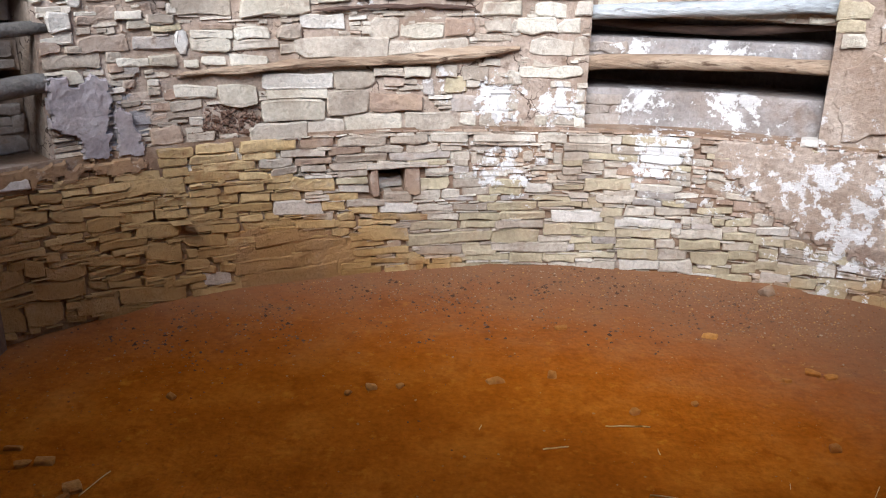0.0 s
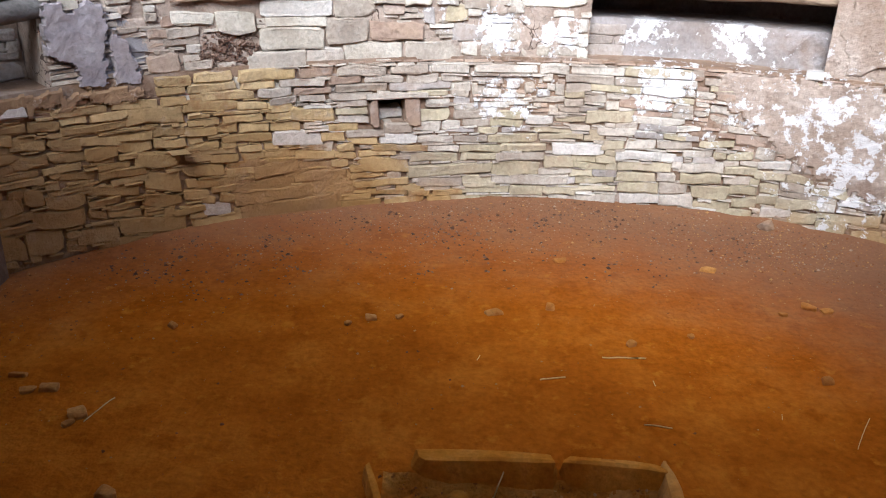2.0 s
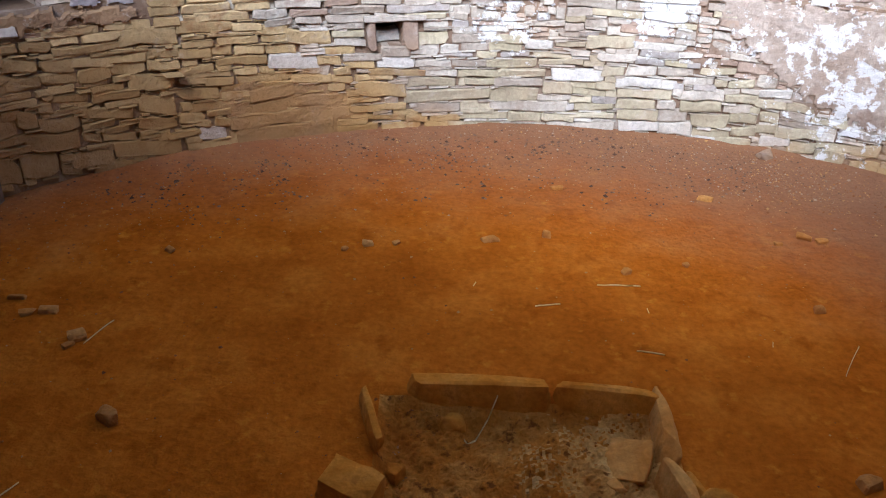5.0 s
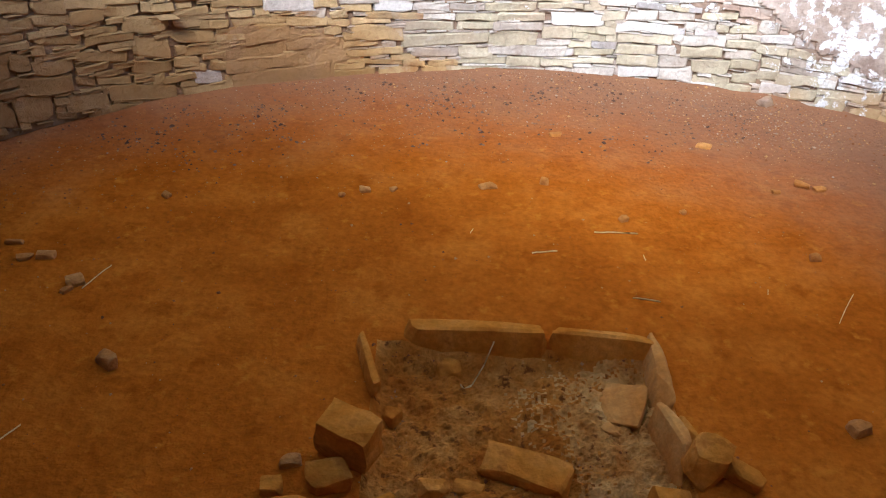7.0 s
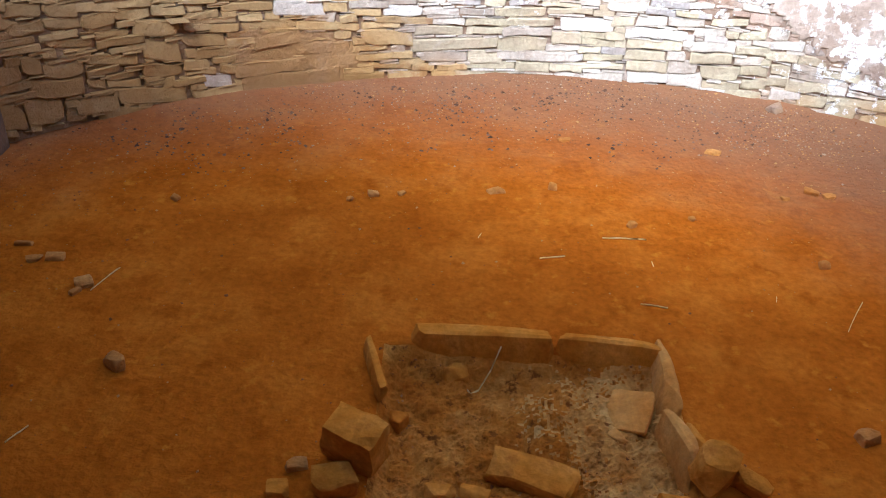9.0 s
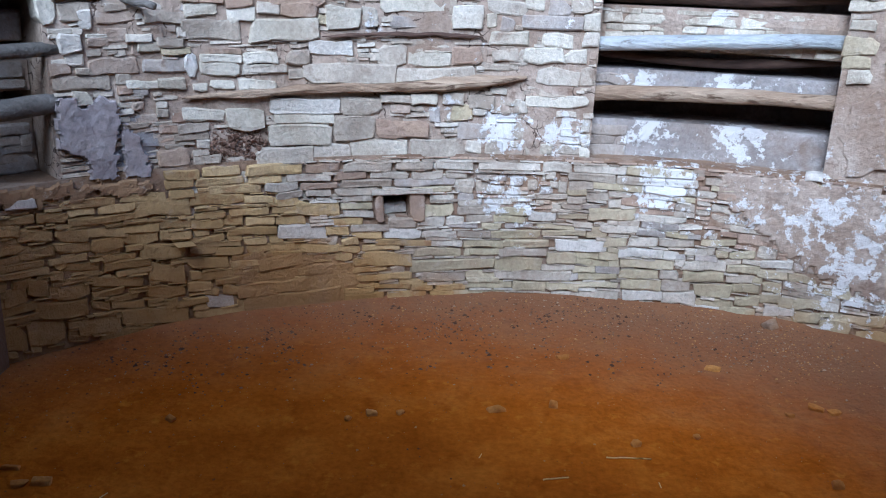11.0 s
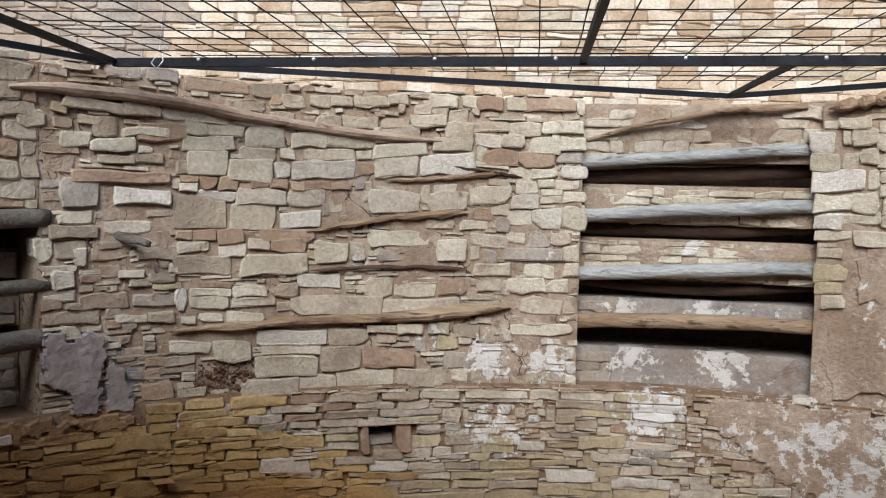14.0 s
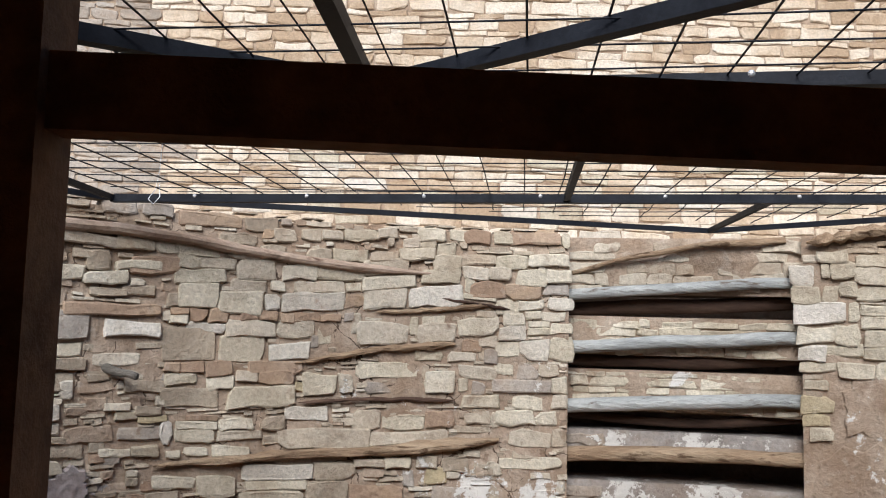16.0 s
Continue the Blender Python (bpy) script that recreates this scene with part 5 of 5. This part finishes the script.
# loose ash, clods and earth lying in the pit
n = 96
verts = []
for i in range(n + 1):
    for j in range(n + 1):
        x, y = -0.15 + 0.79 * i / n, 1.20 + 0.65 * j / n
        rim = inside(x, y, -0.15, 0.64, 1.20, 1.85, 0.05)
        clods = 0.015 * noise.noise(Vector((x * 19, y * 19, 51))) + 0.016 * abs(noise.noise(Vector((x * 46, y * 46, 52)))) + 0.006 * noise.noise(Vector((x * 95, y * 95, 53)))
        verts.append((x, y, ground(x, y) + 0.004 + clods * rim - 0.03 * (1 - rim) + 0.028 * math.exp(-((x - 0.30) / 0.2) ** 2 - ((y - 1.66) / 0.13) ** 2)))
faces = [(i * (n + 1) + j, (i + 1) * (n + 1) + j, (i + 1) * (n + 1) + j + 1, i * (n + 1) + j + 1) for i in range(n) for j in range(n)]
ash_bed = tagged(mesh_of("ash_bed", verts, faces, ASH, smooth=False), "loose tan ash and clods filling the fire pit", "ash", kind="stuff")
# the paler ash lies towards the east side, mixed with earth at its edge
ash_bed.data.materials.append(PALE_ASH)
mixed = random.Random(12)
for p in ash_bed.data.polygons:
    c = p.center
    lies = (c.x - 0.30) / 0.16 - abs(c.y - 1.55 + 0.5 * (c.x - 0.4)) / 0.3 + 0.9 * noise.noise(Vector((c.x * 14, c.y * 14, 61))) + mixed.gauss(0, 0.35)
    p.material_index = int(lies > 0)

PIT = "stones of the fire pit"
# upright slabs of the pit, footed under its floor
rock("hearth_slab", (0.140, 1.85), (0.352, 0.05, 0.178), -1, 1, DUSTY_GLOW, "upright dusty slab at the back of the fire pit", "slab", PIT, cuts=0, base=-0.135, sink=0)
rock("hearth_slab", (0.478, 1.838), (0.265, 0.045, 0.168), -5, 2, DUSTY_GLOW, "broken upright slab at the back of the fire pit", "slab", PIT, cuts=0, base=-0.13, sink=0)
rock("hearth_slab", (0.606, 1.722), (0.035, 0.25, 0.150), -3, 3, TAN, "worn slab lining the fire pit side", "slab", PIT, tilt=(0, 12), cuts=2, base=-0.11, sink=0)
rock("hearth_slab", (0.60, 1.493), (0.03, 0.19, 0.15), 14, 4, TAN, "pointed slab lining the fire pit side", "slab", PIT, tilt=(0, 10), cuts=3, base=-0.11, sink=0)
rock("hearth_slab", (0.63, 1.474), (0.025, 0.12, 0.10), 20, 5, DUSTY_GLOW, "thin slab leaning outside the fire pit", "slab", PIT, tilt=(0, 16), cuts=3, sink=0.3)
rock("leaning_slab", (0.508, 1.655), (0.125, 0.125, 0.020), -28, 6, TAN, "pale flat slab leaning inside the fire pit", "slab", PIT, tilt=(14, -16), cuts=4, sink=0.1)
rock("edge_stone", (-0.150, 1.705), (0.028, 0.22, 0.07), 16, 7, DUSTY_GLOW, "thin edge stone of the fire pit", "stone", PIT, cuts=3, sink=0.35)
rock("stone_block", (-0.165, 1.405), (0.152, 0.09, 0.115), -26, 8, DUSTY_GLOW, "squared stone block beside the fire pit", "stone", PIT, tilt=(0, 5), cuts=0, sink=0.05)
rock("flat_stone", (0.242, 1.428), (0.215, 0.10, 0.045), -16, 9, DUSTY_GLOW, "flat angular stone lying in the fire pit", "stone", PIT, tilt=(6, 4), cuts=3, sink=0.1)
rock("big_stone", (-0.230, 1.169), (0.20, 0.14, 0.075), 18, 10, DUSTY_GLOW, "large flat stone in front of the fire pit", "stone", PIT, cuts=2, sink=0.1)
rock("side_stone", (0.652, 1.392), (0.098, 0.085, 0.085), 40, 12, DUSTY_GLOW, "angular stone beside the fire pit", "stone", PIT, tilt=(10, -12), cuts=4, sink=0.1)
rock("side_stone", (0.734, 1.373), (0.10, 0.045, 0.06), -40, 13, DUSTY_GLOW, "narrow stone beside the fire pit", "stone", PIT, tilt=(15, 0), cuts=4, sink=0.1)
rock("side_stone", (0.567, 1.320), (0.09, 0.075, 0.06), 5, 14, DUSTY_GLOW, "broken stone beside the fire pit", "stone", PIT, cuts=4, sink=0.1)
rock("front_slab", (0.593, 1.218), (0.26, 0.07, 0.05), 8, 15, DUSTY_GLOW, "long flat slab in front of the fire pit", "slab", PIT, cuts=3, sink=0.1)
rock("rim_stone", (-0.210, 1.320), (0.09, 0.07, 0.05), 10, 16, DUSTY_GLOW, "dusty angular stone beside the fire pit", "stone", PIT, cuts=3)
rock("rim_stone", (-0.328, 1.295), (0.05, 0.045, 0.025), 5, 17, DUSTY_GLOW, "small flat stone beside the fire pit", "stone", PIT, cuts=3)
rock("rim_stone", (-0.003, 1.266), (0.07, 0.06, 0.07), 60, 18, DUSTY_GLOW, "rounded stone in front of the fire pit", "stone", PIT, cuts=4)
rock("rim_stone", (0.036, 1.208), (0.13, 0.06, 0.05), -12, 19, DUSTY_GLOW, "oblong stone in front of the fire pit", "stone", PIT, cuts=4)
rock("rim_stone", (-0.082, 1.232), (0.08, 0.06, 0.07), 30, 20, DUSTY_GLOW, "dusty stone in front of the fire pit", "stone", PIT, cuts=4)
rock("round_stone", (0.063, 1.786), (0.06, 0.05, 0.05), 20, 21, DUSTY_GLOW, "round stone against the hearth slab", "stone", PIT, cuts=6)
rock("round_stone", (-0.086, 1.604), (0.05, 0.045, 0.04), 50, 22, DUSTY_GLOW, "round stone in the fire pit", "stone", PIT, cuts=6)
rock("round_stone", (0.031, 1.363), (0.075, 0.05, 0.045), 0, 23, DUSTY_GLOW, "rounded stone in the fire pit", "stone", PIT, cuts=6)
rock("round_stone", (0.468, 1.565), (0.05, 0.03, 0.03), -50, 24, TAN, "small pale stone in the fire pit", "stone", PIT, cuts=5)
rock("round_stone", (0.110, 1.368), (0.07, 0.04, 0.02), -20, 25, DUSTY_GLOW, "thin chip in the fire pit", "stone", PIT, cuts=5)

LOOSE = "loose stones on the floor"
for k, (x, y, l, w, h, rz) in enumerate([
        (-0.820, 1.690, 0.065, 0.04, 0.04, -40), (-1.165, 2.161, 0.055, 0.03, 0.018, 5), (-1.223, 2.152, 0.045, 0.03, 0.012, 20), (-1.285, 2.227, 0.055, 0.02, 0.015, 0),
        (-1.030, 2.038, 0.05, 0.04, 0.025, 30), (-1.041, 2.000, 0.04, 0.02, 0.015, 60), (-0.907, 2.552, 0.04, 0.025, 0.015, -40), (-0.239, 2.655, 0.035, 0.025, 0.02, 10),
        (-0.142, 2.665, 0.03, 0.02, 0.015, 50), (0.403, 2.758, 0.03, 0.025, 0.025, 0), (0.196, 2.721, 0.06, 0.03, 0.018, 15), (1.071, 1.546, 0.055, 0.045, 0.03, 20),
        (1.373, 2.829, 0.06, 0.03, 0.02, -30), (1.432, 2.801, 0.05, 0.03, 0.015, 10), (0.483, 3.171, 0.05, 0.03, 0.015, 10), (1.080, 3.135, 0.06, 0.03, 0.018, -20),
        (0.652, 2.520, 0.03, 0.025, 0.018, 20), (1.246, 2.332, 0.035, 0.03, 0.02, 0), (-0.303, 1.378, 0.05, 0.03, 0.02, 15), (-0.317, 2.613, 0.03, 0.02, 0.015, 70),
        (1.458, 3.574, 0.07, 0.05, 0.035, 20), (1.258, 2.773, 0.03, 0.02, 0.015, 0), (0.874, 2.586, 0.025, 0.02, 0.012, 30)]):
    rock("loose_stone", (x, y), (l, w, h), rz, 40 + k, FLOOR_STONE if y < 3.2 else BROWN, "small dusty stone lying on the earth floor", "stone", LOOSE, cuts=4)


def straws(name, pts, rad, label, category="straw", group="dry stalks on the floor", mat=STRAW):
    """A bent dry stalk through the given places."""
    verts, faces = [], []
    for i, p in enumerate(pts):
        for g in (0, 2.1, 4.2):
            verts.append(Vector(p) + Vector((math.cos(g) * 0.6, math.sin(g) * 0.6, math.sin(g))) * rad)
    faces = [(i * 3 + k, i * 3 + (k + 1) % 3, i * 3 + 3 + (k + 1) % 3, i * 3 + 3 + k) for i in range(len(pts) - 1) for k in range(3)] + [(2, 1, 0), tuple(len(verts) - k for k in (3, 2, 1))]
    return tagged(mesh_of(name, verts, faces, mat), label, category, group)


def lying(x0, y0, x1, y1, rad=0.0022, arc=0.01, lift=0.003):
    pts = []
    for i in range(7):
        t = i / 6
        x, y = x0 + (x1 - x0) * t - (y1 - y0) * arc * 4 * t * (1 - t), y0 + (y1 - y0) * t + (x1 - x0) * arc * 4 * t * (1 - t)
        pts.append((x, y, max(ground(x, y), -0.2) + lift))
    straws("straw", pts, rad, "dry pale straw lying on the floor")


for q in ((0.323, 2.289, 0.405, 2.308), (0.541, 2.431, 0.686, 2.435), (-1.002, 2.010, -0.956, 2.128), (1.192, 1.982, 1.293, 2.134), (0.683, 2.275, 0.682, 2.304), (0.606, 2.067, 0.684, 2.053), (0.128, 2.398, 0.138, 2.426),
          (-0.086, 1.791, -0.076, 1.733), (-0.027, 1.733, -0.057, 1.705), (0.100, 1.676, 0.198, 1.733), (-0.106, 1.522, -0.018, 1.551), (-0.057, 1.503, -0.047, 1.561), (0.356, 1.310, 0.494, 1.281), (-0.980, 1.407, -0.950, 1.464), (0.296, 1.599, 0.355, 1.580),
          (0.218, 1.378, 0.051, 1.310), (1.025, 2.115, 1.034, 2.143), (-1.260, 1.676, -1.265, 1.714)):
    lying(*q)
straws("straw", [(0.095, 1.73, -0.06), (0.105, 1.73, -0.075), (0.125, 1.74, -0.07), (0.155, 1.765, -0.02), (0.18, 1.80, 0.035)], 0.003, "dry pale straw standing up in the fire pit")

# grit, thickest along the foot of the wall and in the pit
rng = random.Random(99)
gv, gf = [], []


def grain(x, y, size):
    size *= 0.78
    z = ground(x, y) + size * 0.1
    k = len(gv)
    for dx, dy, dz in ((1, 0, 0), (-0.9, 0.2, 0), (0.1, 0.9, 0), (-0.1, -1, 0), (0, 0, 0.7), (0, 0, -0.5)):
        gv.append((x + size * (dx + rng.uniform(-0.3, 0.3)), y + size * (dy + rng.uniform(-0.3, 0.3)), z + size * (dz + rng.uniform(-0.2, 0.2))))
    gf.extend([(k + a, k + b, k + c) for a, b, c in ((0, 2, 4), (2, 1, 4), (1, 3, 4), (3, 0, 4), (2, 0, 5), (1, 2, 5), (3, 1, 5), (0, 3, 5))])


for _ in range(2600):
    a, d = rng.uniform(-55, 40), abs(rng.gauss(0, 0.38))
    p = at(a, 0, R - 0.02 - d)
    grain(p.x, p.y, min(0.010, 0.0018 + rng.expovariate(600)))
for _ in range(800):
    p = at(rng.gauss(24, 5), 0, R - 0.05 - abs(rng.gauss(0.3, 0.2)))
    grain(p.x, p.y, min(0.009, 0.0018 + rng.expovariate(650)))
for _ in range(900):
    grain(rng.uniform(-1.6, 2.0), rng.uniform(1.1, 3.4), min(0.010, 0.002 + rng.expovariate(700)))
for _ in range(1700):
    grain(rng.uniform(-0.1, 0.61), rng.uniform(1.2, 1.82), min(0.012, 0.002 + rng.expovariate(450)))
tagged(mesh_of("grit", gv, gf, material("grit", [(0.20, 0.07, 0.016), (0.28, 0.10, 0.02), (0.36, 0.15, 0.035), (0.42, 0.22, 0.07)], 8, 0.95, 0.2, 60, spread=0.4), smooth=False), "loose grit and crumbs of stone on the floor", "grit", kind="stuff")

gv, gf = [], []
for _ in range(2300):
    p = at(rng.gauss(-2, 19), 0, R - 0.02 - abs(rng.gauss(0, 0.30)))
    grain(p.x, p.y, min(0.009, 0.0018 + rng.expovariate(650)))
for _ in range(450):
    p = at(rng.gauss(22, 4), 0, R - 0.05 - abs(rng.gauss(0.25, 0.15)))
    grain(p.x, p.y, min(0.011, 0.002 + rng.expovariate(500)))
tagged(mesh_of("crumbs", gv, gf, material("stone_crumbs", [(0.12, 0.06, 0.03), (0.19, 0.10, 0.05), (0.25, 0.15, 0.085), (0.33, 0.225, 0.14)], 8, 0.95, 0.2, 60, spread=0.4), smooth=False), "pale crumbs of stone and plaster below the wall", "grit", kind="stuff")

gv, gf = [], []
for _ in range(110):
    a, d = rng.uniform(-44, 20), 0.06 + abs(rng.gauss(0.12, 0.27))
    for _ in range(rng.choice([3, 5, 9, 14])):
        p = at(a + rng.gauss(0, 1.1), 0, R - d - rng.gauss(0, 0.05))
        if math.hypot(p.x - CX, p.y - CY) < R - 0.02:
            grain(p.x, p.y, min(0.014, 0.0042 + rng.expovariate(380)))
tagged(mesh_of("pebbles", gv, gf, material("dark_pebbles", [(0.09, 0.043, 0.022), (0.13, 0.066, 0.036), (0.20, 0.11, 0.06)], 8, 0.9, 0.2, 60, spread=0.4), smooth=False), "dark pebbles and crumbs strewn below the wall", "grit", kind="stuff")

# knotted white cord on the grate
knot = g0 - gx * 1.52 + Vector((0, -0.02, 0))
straws("cord", [knot + Vector(v) for v in ((0.02, 0.0, 0.30), (0.015, 0, 0.2), (0.01, 0, 0.1), (0.0, 0, 0.03), (-0.02, -0.02, -0.01), (0.0, -0.02, -0.03), (0.02, -0.01, 0.0), (0.012, 0, 0.05))], 0.003, "thin white cord knotted round a grate bar", "cord", "", BOLT)
